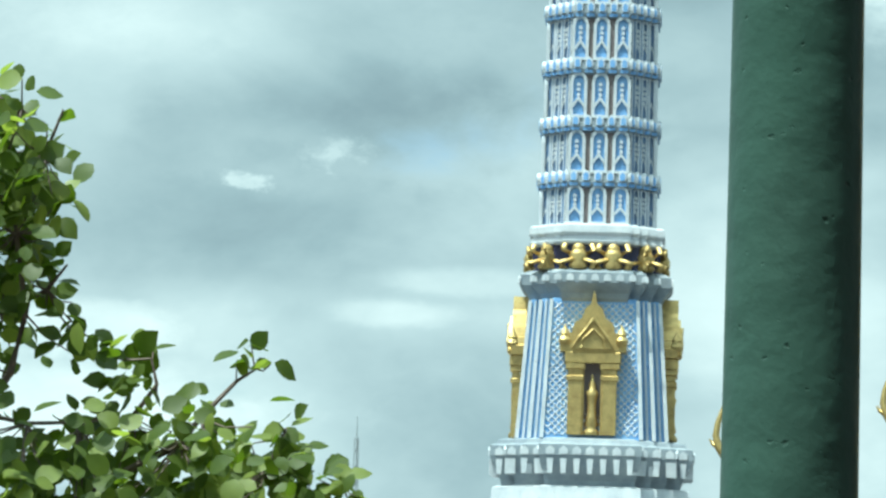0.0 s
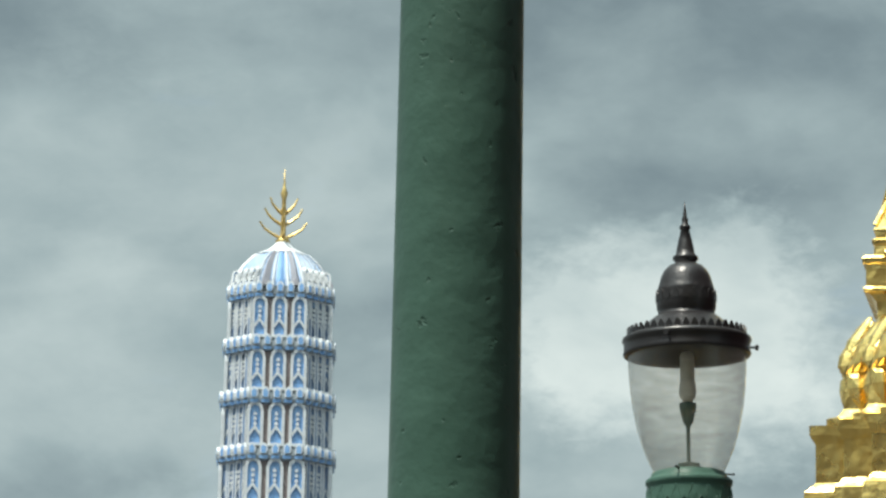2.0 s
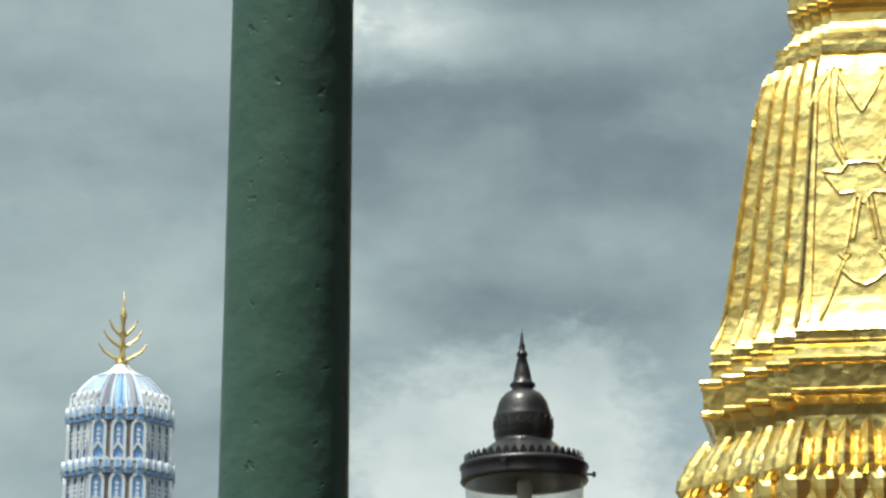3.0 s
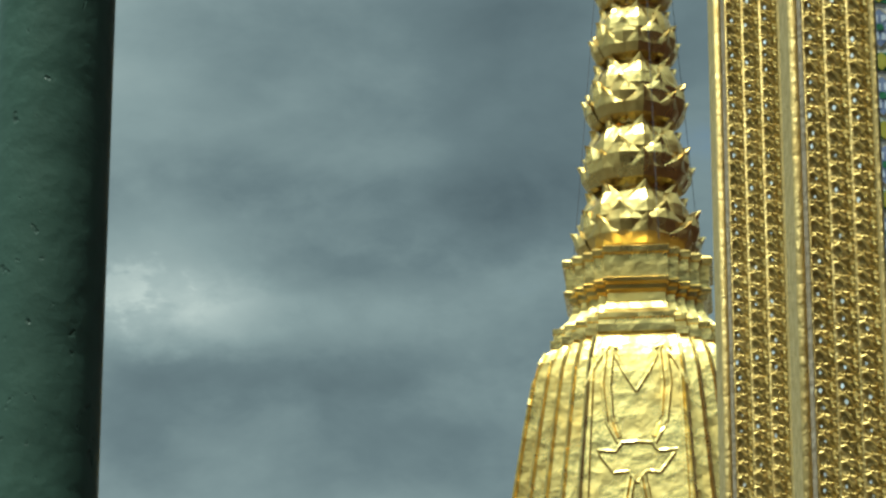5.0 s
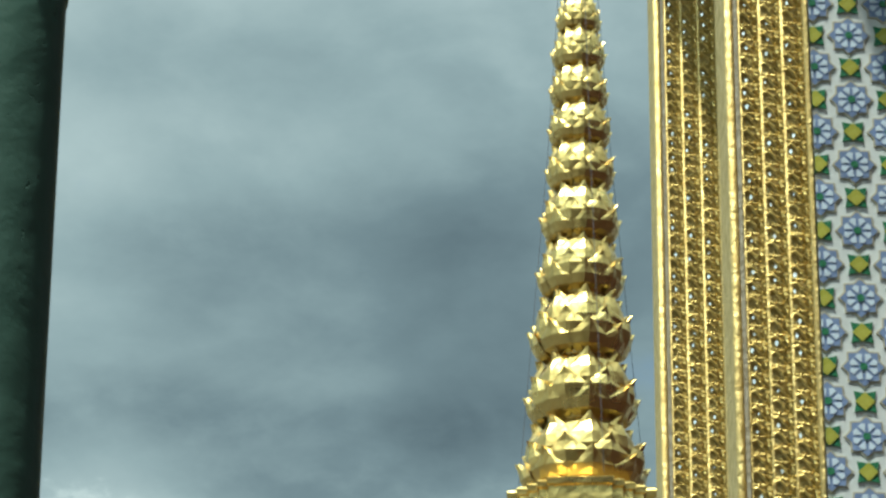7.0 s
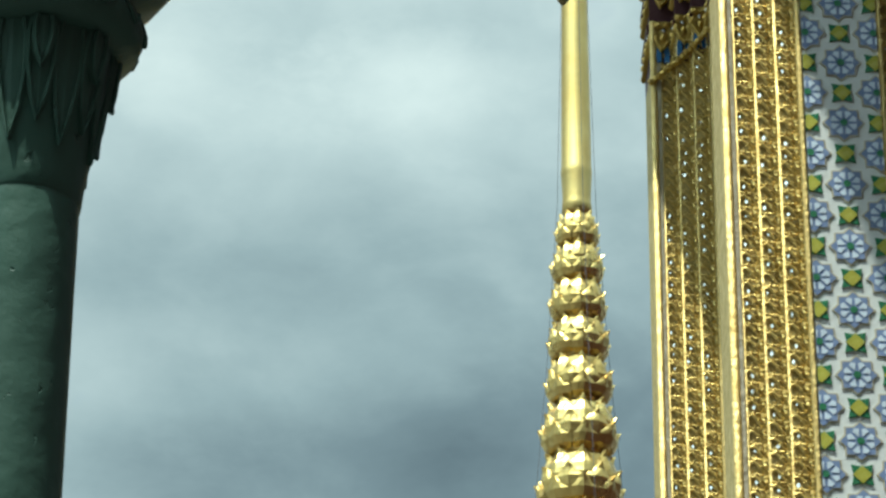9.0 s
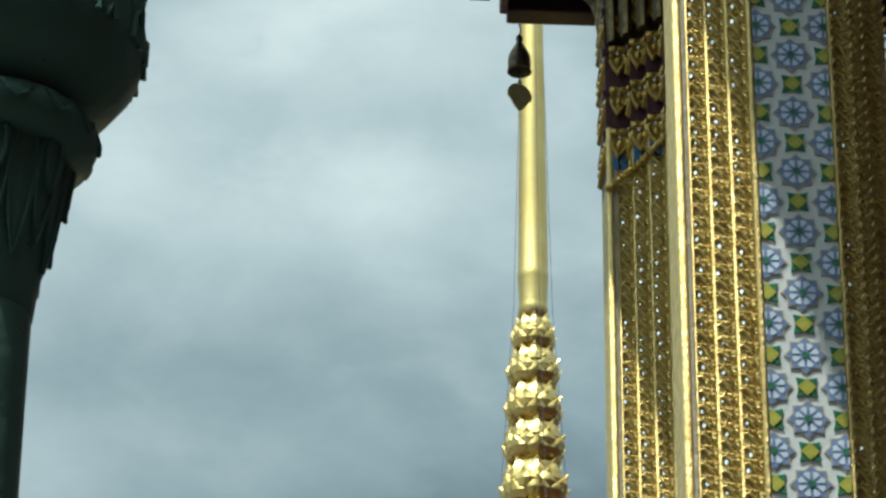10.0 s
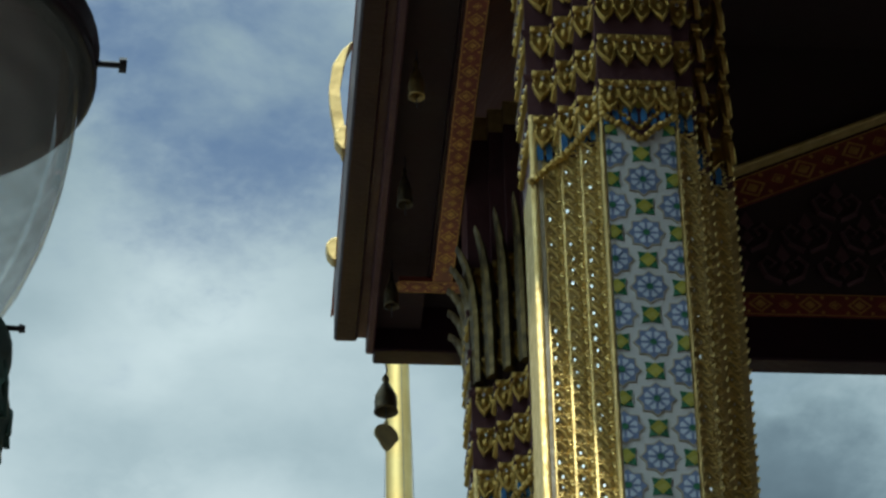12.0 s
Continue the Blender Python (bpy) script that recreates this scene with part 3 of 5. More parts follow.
# ---- gilded chedi ----
def chedi(m):
    t = empty("gilded_chedi", m)
    tagged(t, "tall gilded chedi with stepped corners and ringed lotus spire", "stupa")
    bm = bmesh.new()
    stack(bm, [(0, 2.6), (0.6, 2.6), (0.65, 2.3), (2.2, 2.3), (2.3, 2.05), (3.4, 2.0), (3.5, 1.75), (4.3, 1.7), (4.35, 1.58), (4.72, 1.628), (4.76, 1.544), (4.84, 1.544), (4.88, 1.491), (5.02, 1.470), (5.05, 1.428), (5.08, 1.402), (5.33, 1.402), (5.36, 1.423), (5.39, 1.439), (5.45, 1.439)])
    part("plinth", bm, GOLD, t)
    bm = bmesh.new()
    stack(bm, [(5.45, 1.334), (5.50, 1.334), (5.52, 1.260), (5.57, 1.228), (5.80, 1.208), (5.95, 1.176), (6.06, 1.092), (6.12, 1.018), (6.22, 1.008), (6.29, 1.018), (6.34, 1.060), (6.355, 1.097), (6.375, 1.097), (6.385, 1.082), (6.535, 1.082), (6.545, 1.103), (6.575, 1.108),
               (6.59, 1.092), (6.60, 1.034), (6.66, 1.024), (6.675, 1.040), (6.70, 1.045), (6.715, 1.018), (6.77, 1.018)])
    part("lotus_base", bm, GOLD, t)
    # rows of gilded petals along the stepped outline
    for z0, z1, w0, w1, out, step in ((5.80, 6.10, 1.22, 1.10, 0.080, 0.15), (5.90, 6.20, 1.19, 1.04, 0.075, 0.15), (5.82, 5.56, 1.215, 1.20, 0.045, 0.17)):
        bm = bmesh.new()
        o0, o1 = redent(w0), redent(w1)
        n = len(o0)
        for i in range(n):
            a0, b0, a1, b1 = Vector(o0[i]), Vector(o0[(i + 1) % n]), Vector(o1[i]), Vector(o1[(i + 1) % n])
            ln = (b0 - a0).length
            k = max(1, round(ln / step))
            nx = Vector(((b0 - a0).y, -(b0 - a0).x)).normalized()
            for j in range(k):
                p0, p1 = a0.lerp(b0, j / k), a0.lerp(b0, (j + 1) / k)
                rows = []
                for u, wd, lift in ((0.0, 0.92, 0.0), (0.2, 1.0, 0.8), (0.45, 0.98, 1.0), (0.72, 0.70, 0.8), (0.92, 0.30, 0.5), (1.0, 0.03, 0.35)):
                    l, r2 = p0.lerp(a1.lerp(b1, j / k), u), p1.lerp(a1.lerp(b1, (j + 1) / k), u)
                    md, zz = l.lerp(r2, 0.5), z0 + (z1 - z0) * u
                    rows.append([(*(md.lerp(l, wd * 0.98) + nx * 0.004), zz), (*(md.lerp(l, wd * 0.55) + nx * out * lift * 0.8), zz), (*(md + nx * (out * lift * 1.15 + 0.004)), zz), (*(md.lerp(r2, wd * 0.55) + nx * out * lift * 0.8), zz), (*(md.lerp(r2, wd * 0.98) + nx * 0.004), zz)])
                loft(bm, rows, False, closed=False)
        part("petal_band", bm, GOLD, t, "row of pointed gilded lotus petals")
    # bell with flutes
    bm = bmesh.new()
    BELL = ((6.77, 1.034), (6.80, 1.016), (6.84, 0.992), (6.90, 0.968), (7.01, 0.935), (7.28, 0.890), (7.59, 0.845), (7.94, 0.793), (8.29, 0.739), (8.45, 0.714), (8.575, 0.683), (8.66, 0.653), (8.72, 0.622), (8.76, 0.578), (8.78, 0.536))
    stack(bm, BELL)
    bell = part("bell", bm, GOLD, t)

    def face_y(z):
        return float(np.interp(z, [p[0] for p in BELL], [p[1] for p in BELL]))
    # raised tracery on each face of the bell: hooks, a pointed collar, a winged clasp and spreading legs
    lines = []
    for s in (-1, 1):
        lines += [[(s * 0.12, 8.62), (s * 0.18, 8.64), (s * 0.23, 8.62)],
                  [(s * 0.19, 8.63), (s * 0.27, 8.50), (s * 0.34, 8.34)],
                  [(s * 0.20, 8.60), (s * 0.225, 8.35), (s * 0.195, 8.08), (s * 0.12, 7.93)],
                  [(s * 0.155, 8.60), (s * 0.175, 8.35), (s * 0.16, 8.12), (s * 0.11, 7.97)],
                  [(s * 0.16, 8.62), (s * 0.08, 8.44), (0, 8.30)],
                  [(0, 7.94), (s * 0.10, 7.93), (s * 0.14, 7.87), (s * 0.26, 7.88), (s * 0.22, 7.82), (s * 0.15, 7.72), (s * 0.06, 7.73), (0, 7.65)],
                  [(s * 0.05, 7.70), (s * 0.10, 7.42), (s * 0.15, 7.20), (s * 0.29, 6.84)],
                  [(s * 0.02, 7.69), (s * 0.07, 7.40)],
                  [(s * 0.13, 7.34), (s * 0.10, 7.30), (s * 0.13, 7.26), (s * 0.16, 7.30)],
                  [(s * 0.16, 7.20), (s * 0.08, 7.12), (0, 7.08)],
                  [(s * 0.285, 8.55), (s * 0.30, 8.2), (s * 0.325, 7.6), (s * 0.345, 7.1), (s * 0.37, 6.84)]]
    for k in range(4):
        rot = Matrix.Rotation(radians(90 * k), 4, "Z")
        for ln in lines:
            bm = bmesh.new()
            pts = []
            for (x0, z0), (x1, z1) in zip(ln, ln[1:]):
                for u in (0, 0.5):
                    pts.append((x0 + (x1 - x0) * u, z0 + (z1 - z0) * u))
            pts.append(ln[-1])
            tube(bm, [rot @ Vector((x, -face_y(z) - 0.002, z)) for x, z in pts], 0.0155, seg=6)
            part("tracery", bm, GOLD, bell)
    # thin ribs on the stepped corners
    bm = bmesh.new()
    for i in range(36):
        pts = []
        for z in (6.80, 6.9, 7.05, 7.4, 7.8, 8.2, 8.5, 8.64, 8.72):
            x, y = redent(face_y(z) + 0.004)[i]
            pts.append((x, y, z))
        tube(bm, pts, 0.020, 0.014, seg=5)
    part("ribs", bm, GOLD, bell)
    bm = bmesh.new()
    stack(bm, [(8.74, 0.546), (8.77, 0.593), (8.82, 0.593), (8.825, 0.572), (8.865, 0.567), (8.87, 0.578), (8.905, 0.578), (8.92, 0.525), (8.97, 0.478), (9.03, 0.446), (9.09, 0.441), (9.11, 0.467), (9.14, 0.473), (9.155, 0.499), (9.18, 0.504),
               (9.19, 0.488), (9.35, 0.488), (9.36, 0.509), (9.40, 0.514), (9.415, 0.493), (9.43, 0.452)])
    part("collar", bm, GOLD, t)
    # lotus tiers of the spire
    tiers = [(9.43, 0.43), (9.935, 0.385), (10.42, 0.345), (10.90, 0.30), (11.33, 0.275), (11.74, 0.24), (12.09, 0.224), (12.40, 0.206), (12.71, 0.188), (13.01, 0.160), (13.27, 0.122)]
    for (z0, r), (z1, rn) in zip(tiers, tiers[1:]):
        h = z1 - z0
        n = 8
        rnd = random.Random(int(z0 * 100))
        bm = bmesh.new()
        lathe(bm, [(r * 0.68, z0), (r * 0.72, z0 + 0.06 * h), (r * 0.82, z0 + 0.22 * h), (r * 0.86, z0 + 0.45 * h), (r * 0.80, z0 + 0.74 * h), (rn * 0.82, z0 + 0.90 * h), (rn * 0.68, z0 + h)], n)
        tier = part("lotus_tier", bm, GOLD_SPIRE, t)
        for row in range(3):
            bm = bmesh.new()
            for k in range(n):
                a = 2 * math.pi * (k + 0.5 * (row % 2) + 0.2 + rnd.uniform(-0.06, 0.06)) / n
                if row == 0:     # lowest leaves, tips curling outwards
                    spine, wd = [(0.70, 0.0), (0.86, 0.08), (0.97, 0.22), (1.0, 0.35), (1.06, 0.47)], [0.20, 0.34, 0.36, 0.20, 0.01]
                elif row == 1:   # short leaves between them
                    spine, wd = [(0.78, 0.08), (0.92, 0.26), (0.97, 0.42), (0.95, 0.56), (1.0, 0.68)], [0.24, 0.36, 0.36, 0.21, 0.01]
                else:            # upper petals, closing round the bulb
                    spine, wd = [(0.84, 0.34), (0.91, 0.52), (0.88, 0.70), (0.78, 0.88), (0.82, 1.02)], [0.32, 0.39, 0.33, 0.18, 0.01]
                j1, j2 = rnd.uniform(0.97, 1.04), rnd.uniform(-0.02, 0.02)
                rows = []
                for (rr, zz), w in zip(spine, wd):
                    rr *= j1
                    q = [(rr - 0.09, -w), (rr - 0.01, -w * 0.5), (rr + 0.035, 0), (rr - 0.01, w * 0.5), (rr - 0.09, w)]
                    rows.append([(r * (x * math.cos(a) - y * math.sin(a)), r * (x * math.sin(a) + y * math.cos(a)), z0 + (zz + j2) * h) for x, y in q])
                loft(bm, rows, False, closed=False)
            part("petals", bm, GOLD_SPIRE, tier)
    bm = bmesh.new()
    lathe(bm, [(0.07, 13.25), (0.112, 13.30), (0.108, 13.36), (0.104, 13.40), (0.114, 13.60), (0.117, 13.64), (0.112, 13.66), (0.107, 14.3), (0.096, 15.2), (0.088, 15.8), (0.070, 16.8), (0.05, 17.4), (0.05, 17.5), (0.03, 17.6), (0.004, 18.2)], 28)
    part("spire_tube", bm, GOLD_TUBE, t, "smooth gilded spire tube", smooth=True)
    for k in range(4):
        a = radians(20 + 90 * k)
        bm = bmesh.new()
        tube(bm, [(0.46 * math.cos(a), 0.46 * math.sin(a), 9.46), (0.24 * math.cos(a), 0.24 * math.sin(a), 12.0), (0.15 * math.cos(a), 0.15 * math.sin(a), 13.35), (0.06 * math.cos(a), 0.06 * math.sin(a), 16.8)], 0.0026, seg=4)
        part("guy_wire", bm, WIRE, t)


chedi(pose(3.705, 21.70, 0, 0, 0, -11.6))


# ---- blue and white ceramic prang in the distance ----
def arch_meshes(w, h, hole=0.66):
    """Arched niche: raised white frame round a blue inset with a white bead string and a chevron."""
    bm = bmesh.new()
    def outline(s, z0, z1):
        hw = w / 2 * s
        pts = [(-hw, z0), (hw, z0), (hw, z1 - hw * 1.2)]
        for i in range(1, 6):
            a = math.pi / 6 * i
            pts.append((hw * math.cos(a), z1 - hw * 1.2 + hw * 1.2 * math.sin(a)))
        pts.append((-hw, z1 - hw * 1.2))
        return pts
    o, i = outline(1.0, 0, h), outline(hole, 0.06 * h, h * 0.92)
    fo, fi, bo = ([bm.verts.new((x, -0.10, z)) for x, z in o], [bm.verts.new((x, -0.10, z)) for x, z in i], [bm.verts.new((x, 0, z)) for x, z in o])
    bi = [bm.verts.new((x, -0.03, z)) for x, z in i]
    n = len(o)
    for k in range(n):
        j = (k + 1) % n
        bm.faces.new((fo[k], fo[j], fi[j], fi[k]))
        bm.faces.new((bo[k], bo[j], fo[j], fo[k]))
        bm.faces.new((fi[k], fi[j], bi[j], bi[k]))
    bm.faces.new(bi).material_index = 1
    for zz in (0.50, 0.61, 0.72):
        slab(bm, [(-0.05, zz * h - 0.045), (0.05, zz * h - 0.045), (0.06, zz * h), (0.0, zz * h + 0.07), (-0.06, zz * h)], -0.09, -0.03)
    for s in (-1, 1):
        slab(bm, [(0, 0.38 * h), (s * w * 0.34, 0.20 * h), (s * w * 0.34, 0.29 * h), (0, 0.47 * h)][::s], -0.10, -0.03)
    return mesh_from("niche", bm, [WHITE_CERAMIC, BLUE_CERAMIC])


def prang(m):
    t = empty("ceramic_prang", m)
    tagged(t, "tall blue and white ceramic prang with gilded finial and niches", "tower")
    INN, ST = 0.51, 4
    tops = [14.12, 15.70, 17.42, 19.22, 20.98, 22.66, 24.36]
    halves = [1.90, 1.87, 1.84, 1.81, 1.77, 1.72, 1.65]
    # body below: white steps, lattice panels, cornices
    bm = bmesh.new()
    stack(bm, [(0, 6.5), (0.8, 6.5), (0.9, 5.6), (2.2, 5.4), (2.3, 4.6), (3.8, 4.4), (3.9, 3.7), (5.4, 3.5), (5.5, 3.05), (6.05, 3.0), (6.1, 2.8)], INN, 3)
    part("base", bm, WHITE_CERAMIC, t)
    bm = bmesh.new()
    stack(bm, [(6.1, 2.72), (6.25, 2.75), (6.5, 2.85), (6.8, 3.02), (7.0, 3.1), (7.32, 3.1), (7.38, 2.9), (7.5, 2.85), (7.55, 2.6)], 0.5, 3)
    lower = part("lower_cornice", bm, GREY_CERAMIC, t)
    bm = bmesh.new()
    for k in range(4):
        rot = Matrix.Rotation(radians(90 * k), 4, "Z")
        for i in range(-7, 8):
            x = i * 0.40
            d = 3.1 if abs(x) < 1.5 else 3.1 - 0.52 * math.ceil((abs(x) - 1.55) / 0.52)
            slab(bm, [(x - 0.13, 7.02), (x + 0.13, 7.02), (x + 0.13, 7.18), (x, 7.28), (x - 0.13, 7.18)], -d - 0.05, -d + 0.02, m=rot)
            slab(bm, [(x - 0.07, 6.45), (x + 0.07, 6.45), (x + 0.10, 6.9), (x - 0.10, 6.9)], -d - 0.02, -d + 0.3, m=rot)
    part("cornice_leaves", bm, WHITE_CERAMIC, lower)
    bm = bmesh.new()
    stack(bm, [(7.5, 2.28), (7.62, 2.26), (11.75, 1.98), (11.85, 1.96)], 0.66, 2)
    body = part("body", bm, BLUE_CERAMIC, t, "pale blue latticed body")
    # white pilaster strips along the stepped corners and lattice lines on the panels
    o0, o1 = redent(2.29, 0.66, 2), redent(1.99, 0.66, 2)
    for i in range(len(o0)):
        bm = bmesh.new()
        a, b = Vector((*o0[i], 7.55)), Vector((*o1[i], 11.8))
        tube(bm, [a, b], 0.085, 0.075, seg=4)
        part("pilaster", bm, WHITE_CERAMIC, body)
        a2, b2 = Vector((*o0[(i + 1) % len(o0)], 7.55)), Vector((*o1[(i + 1) % len(o1)], 11.8))
        if (a2 - a).length < 0.6:      # a slimmer strip between those of a step
            bm = bmesh.new()
            tube(bm, [a.lerp(a2, 0.5), b.lerp(b2, 0.5)], 0.05, 0.045, seg=4)
            part("pilaster", bm, WHITE_CERAMIC, body)
    for k in range(4):
        rot = Matrix.Rotation(radians(90 * k), 4, "Z")
        bm = bmesh.new()
        for i in range(-20, 24):
            for s in (-1, 1):
                pts = []
                for z in np.linspace(7.66, 11.7, 40):
                    x = s * (z - 7.66 - 0.22 * i)
                    if abs(x) < 1.44 - (z - 7.6) * 0.043:
                        pts.append((x, -(2.26 - (z - 7.62) * 0.0678) - 0.01, z))
                if len(pts) > 1:
                    tube(bm, [rot @ Vector(pts[0]), rot @ Vector(pts[-1])], 0.018, seg=4)
        part("lattice", bm, WHITE_CERAMIC, body, "white lattice lines")
        # gilded niche with pointed pediment and a standing figure
        niche = empty("gilded_niche")
        niche.parent = t
        niche.matrix_basis = rot @ Matrix.Translation((0, -2.22, 7.55))
        for s in (-1, 1):
            bm = bmesh.new()
            box(bm, s * 0.52 - 0.22, -0.30, 0.10, s * 0.52 + 0.22, 0.12, 1.75, 0.02)
            box(bm, s * 0.52 - 0.27, -0.34, 1.75, s * 0.52 + 0.27, 0.2, 1.90, 0.02)
            box(bm, s * 0.52 - 0.22, -0.30, 1.90, s * 0.52 + 0.22, 0.2, 2.10, 0.02)
            box(bm, s * 0.52 - 0.30, -0.36, 2.10, s * 0.52 + 0.30, 0.25, 2.28, 0.02)
            box(bm, s * 0.30 - 0.05, -0.24, 0.10, s * 0.30 + 0.05, 0.12, 2.2)
            part("niche_pillar", bm, OLD_GOLD, niche)
        bm = bmesh.new()
        box(bm, -0.85, -0.38, 2.28, 0.85, 0.3, 2.62, 0.03)
        part("lintel", bm, OLD_GOLD, niche)
        bm = bmesh.new()
        edge = [(1.0, 2.62), (1.02, 2.88), (0.90, 2.96), (0.86, 3.16), (0.66, 3.20), (0.58, 3.50), (0.36, 3.65), (0.27, 3.92), (0.10, 4.08), (0.0, 4.5)]
        slab(bm, [(x, z) for x, z in edge] + [(-x, z) for x, z in edge[-2::-1]], -0.34, 0.3)
        slab(bm, [(0.62, 2.70), (0.5, 3.08), (0.22, 3.5), (0, 3.88), (-0.22, 3.5), (-0.5, 3.08), (-0.62, 2.70)], -0.42, -0.30)
        for s in (-1, 1):
            tube(bm, [(s * 0.62, -0.40, 2.72), (s * 0.42, -0.46, 3.05), (s * 0.22, -0.44, 3.3), (0, -0.46, 3.62)], 0.06, seg=6)
            tube(bm, [(s * 0.36, -0.44, 2.72), (s * 0.30, -0.46, 3.0), (0, -0.46, 3.3)], 0.05, seg=6)
            lathe_at = Matrix.Translation((s * 0.86, -0.3, 2.85))
            b2 = bmesh.new()
            lathe(b2, [(0.16, 0), (0.2, 0.12), (0.12, 0.25), (0.15, 0.3), (0.05, 0.5), (0.01, 0.62)], 8)
            b2.transform(lathe_at)
            me = bpy.data.meshes.new("t")
            b2.to_mesh(me)
            b2.free()
            bm.from_mesh(me)
            bpy.data.meshes.remove(me)
        part("pediment", bm, OLD_GOLD, niche, "pointed gilded pediment")
        bm = bmesh.new()
        box(bm, -0.30, -0.02, 0.1, 0.30, 0.08, 2.28)
        part("recess", bm, BROWN_CERAMIC, niche, "dark recess")
        bm = bmesh.new()
        lathe(bm, [(0.24, 0.1), (0.24, 0.22), (0.14, 0.32), (0.2, 0.4), (0.15, 0.7), (0.13, 1.0), (0.16, 1.25), (0.2, 1.4), (0.1, 1.5), (0.11, 1.62), (0.06, 1.75), (0.02, 1.95)], 10)
        part("statue", bm, OLD_GOLD, niche, "plain gilded standing statue", smooth=True, m=Matrix.Translation((0, -0.16, 0)))
    bm = bmesh.new()
    stack(bm, [(11.75, 1.98), (11.85, 2.05), (12.0, 2.1), (12.2, 2.26), (12.3, 2.34), (12.62, 2.34), (12.68, 2.2), (12.75, 2.1)], 0.5, 3)
    uc = part("upper_cornice", bm, GREY_CERAMIC, t)
    bm = bmesh.new()
    for k in range(4):
        rot = Matrix.Rotation(radians(90 * k), 4, "Z")
        for i in range(-5, 6):
            x = i * 0.38
            d = 2.34 if abs(x) < 1.1 else 2.34 - 0.39 * math.ceil((abs(x) - 1.17) / 0.39)
            slab(bm, [(x - 0.12, 12.36), (x + 0.12, 12.36), (x + 0.10, 12.52), (x, 12.58), (x - 0.10, 12.52)], -d - 0.04, -d + 0.02, m=rot)
    part("cornice_leaves", bm, WHITE_CERAMIC, uc)
    # ring of gilded guardian figures against navy
    bm = bmesh.new()
    stack(bm, [(12.7, 1.96), (13.6, 1.96)], 0.5, 3)
    ring = part("guardian_band", bm, NAVY, t, "dark navy band behind gilded figures")
    fig = bmesh.new()
    lathe(fig, [(0.16, 0), (0.2, 0.12), (0.13, 0.3), (0.2, 0.5), (0.15, 0.62), (0.12, 0.72), (0.13, 0.8), (0.05, 0.92)], 8)
    for s in (-1, 1):
        tube(fig, [(s * 0.16, 0, 0.55), (s * 0.30, -0.05, 0.68), (s * 0.26, -0.05, 0.9)], 0.06, seg=6)
        tube(fig, [(s * 0.10, -0.05, 0.35), (s * 0.32, -0.1, 0.22), (s * 0.28, -0.05, 0.0)], 0.085, seg=6)
    fig = mesh_from("guardian_statue", fig, OLD_GOLD, True)
    for k in range(4):
        for x, d in ((-1.50, 1.52), (-0.53, 2.06), (0.53, 2.06), (1.50, 1.52)):
            part("guardian_statue", fig, None, ring, m=Matrix.Rotation(radians(90 * k), 4, "Z") @ Matrix.Translation((x, -d, 12.74)) @ Matrix.Diagonal((1.55, 1.1, 0.86, 1)))
    bm = bmesh.new()
    stack(bm, [(13.50, 1.98), (13.54, 2.08), (13.62, 2.10), (13.64, 2.02), (13.78, 2.0), (13.82, 2.06), (13.88, 2.10), (14.10, 2.08), (14.14, 2.0), (14.16, 1.9)], INN, ST)
    part("white_band", bm, WHITE_CERAMIC, t)
    # storeys of arched niches
    for s in range(6):
        z0, z1, w0, w1 = tops[s], tops[s + 1], halves[s], halves[s + 1]
        h = z1 - z0
        bm = bmesh.new()
        stack(bm, [(z0, w0 - 0.16), (z1 - 0.30, w1 - 0.14)], INN, ST)
        st = part("storey", bm, SLATE_PLASTER, t, "storey of arched ceramic niches")
        bm = bmesh.new()
        stack(bm, [(z1 - 0.42, w1 - 0.16), (z1 - 0.36, w1 - 0.03), (z1 - 0.26, w1 + 0.0), (z1 - 0.22, w1 - 0.0), (z1 - 0.20, w1 - 0.10), (z1 + 0.02, w1 - 0.12)], INN, ST)
        ledge = part("ledge", bm, GREY_CERAMIC, st)
        # small leaves standing on the ledge
        bm = bmesh.new()
        o = redent(w1 - 0.035, INN, ST)
        n = len(o)
        for i in range(n):
            a, b = Vector(o[i]), Vector(o[(i + 1) % n])
            L = (b - a).length
            k = max(1, round(L / 0.36))
            ang = math.atan2((b - a).y, (b - a).x)
            for j in range(k):
                c = a.lerp(b, (j + 0.5) / k)
                w = L / k * 0.31
                mm = Matrix.Translation((*c, z1 - 0.22)) @ Matrix.Rotation(ang, 4, "Z")
                # a looped white leaf with a blue eye, standing upright over a blue dash in the ledge
                lean = mm @ Matrix.Rotation(radians(-3), 4, "X")
                slab(bm, [(-w * 0.8, 0), (w * 0.8, 0), (w * 1.05, 0.10), (w * 1.05, 0.21), (w * 0.6, 0.30), (0, 0.35), (-w * 0.6, 0.30), (-w * 1.05, 0.21), (-w * 1.05, 0.10)], -0.08, 0.03, m=lean)
                slab(bm, [(-w * 0.62, 0.01), (w * 0.62, 0.01), (w * 0.72, 0.19), (0, 0.28), (-w * 0.72, 0.19)], -0.095, -0.07, 1, m=lean)
                slab(bm, [(-w * 1.1, -0.15), (w * 1.1, -0.15), (w * 1.1, -0.05), (-w * 1.1, -0.05)], -0.045, 0.0, 1, m=mm)
        part("ledge_leaves", mesh_from("ledge_leaves", bm, [WHITE_CERAMIC, BLUE_CERAMIC]), None, ledge)
        lv = [w0 * (INN + (1 - INN) * i / ST) - 0.16 for i in range(ST + 1)]
        big, small = arch_meshes(lv[0] * 0.68, h - 0.36, 0.64), arch_meshes((lv[1] - lv[0]) * 0.98, h - 0.36, 0.56)
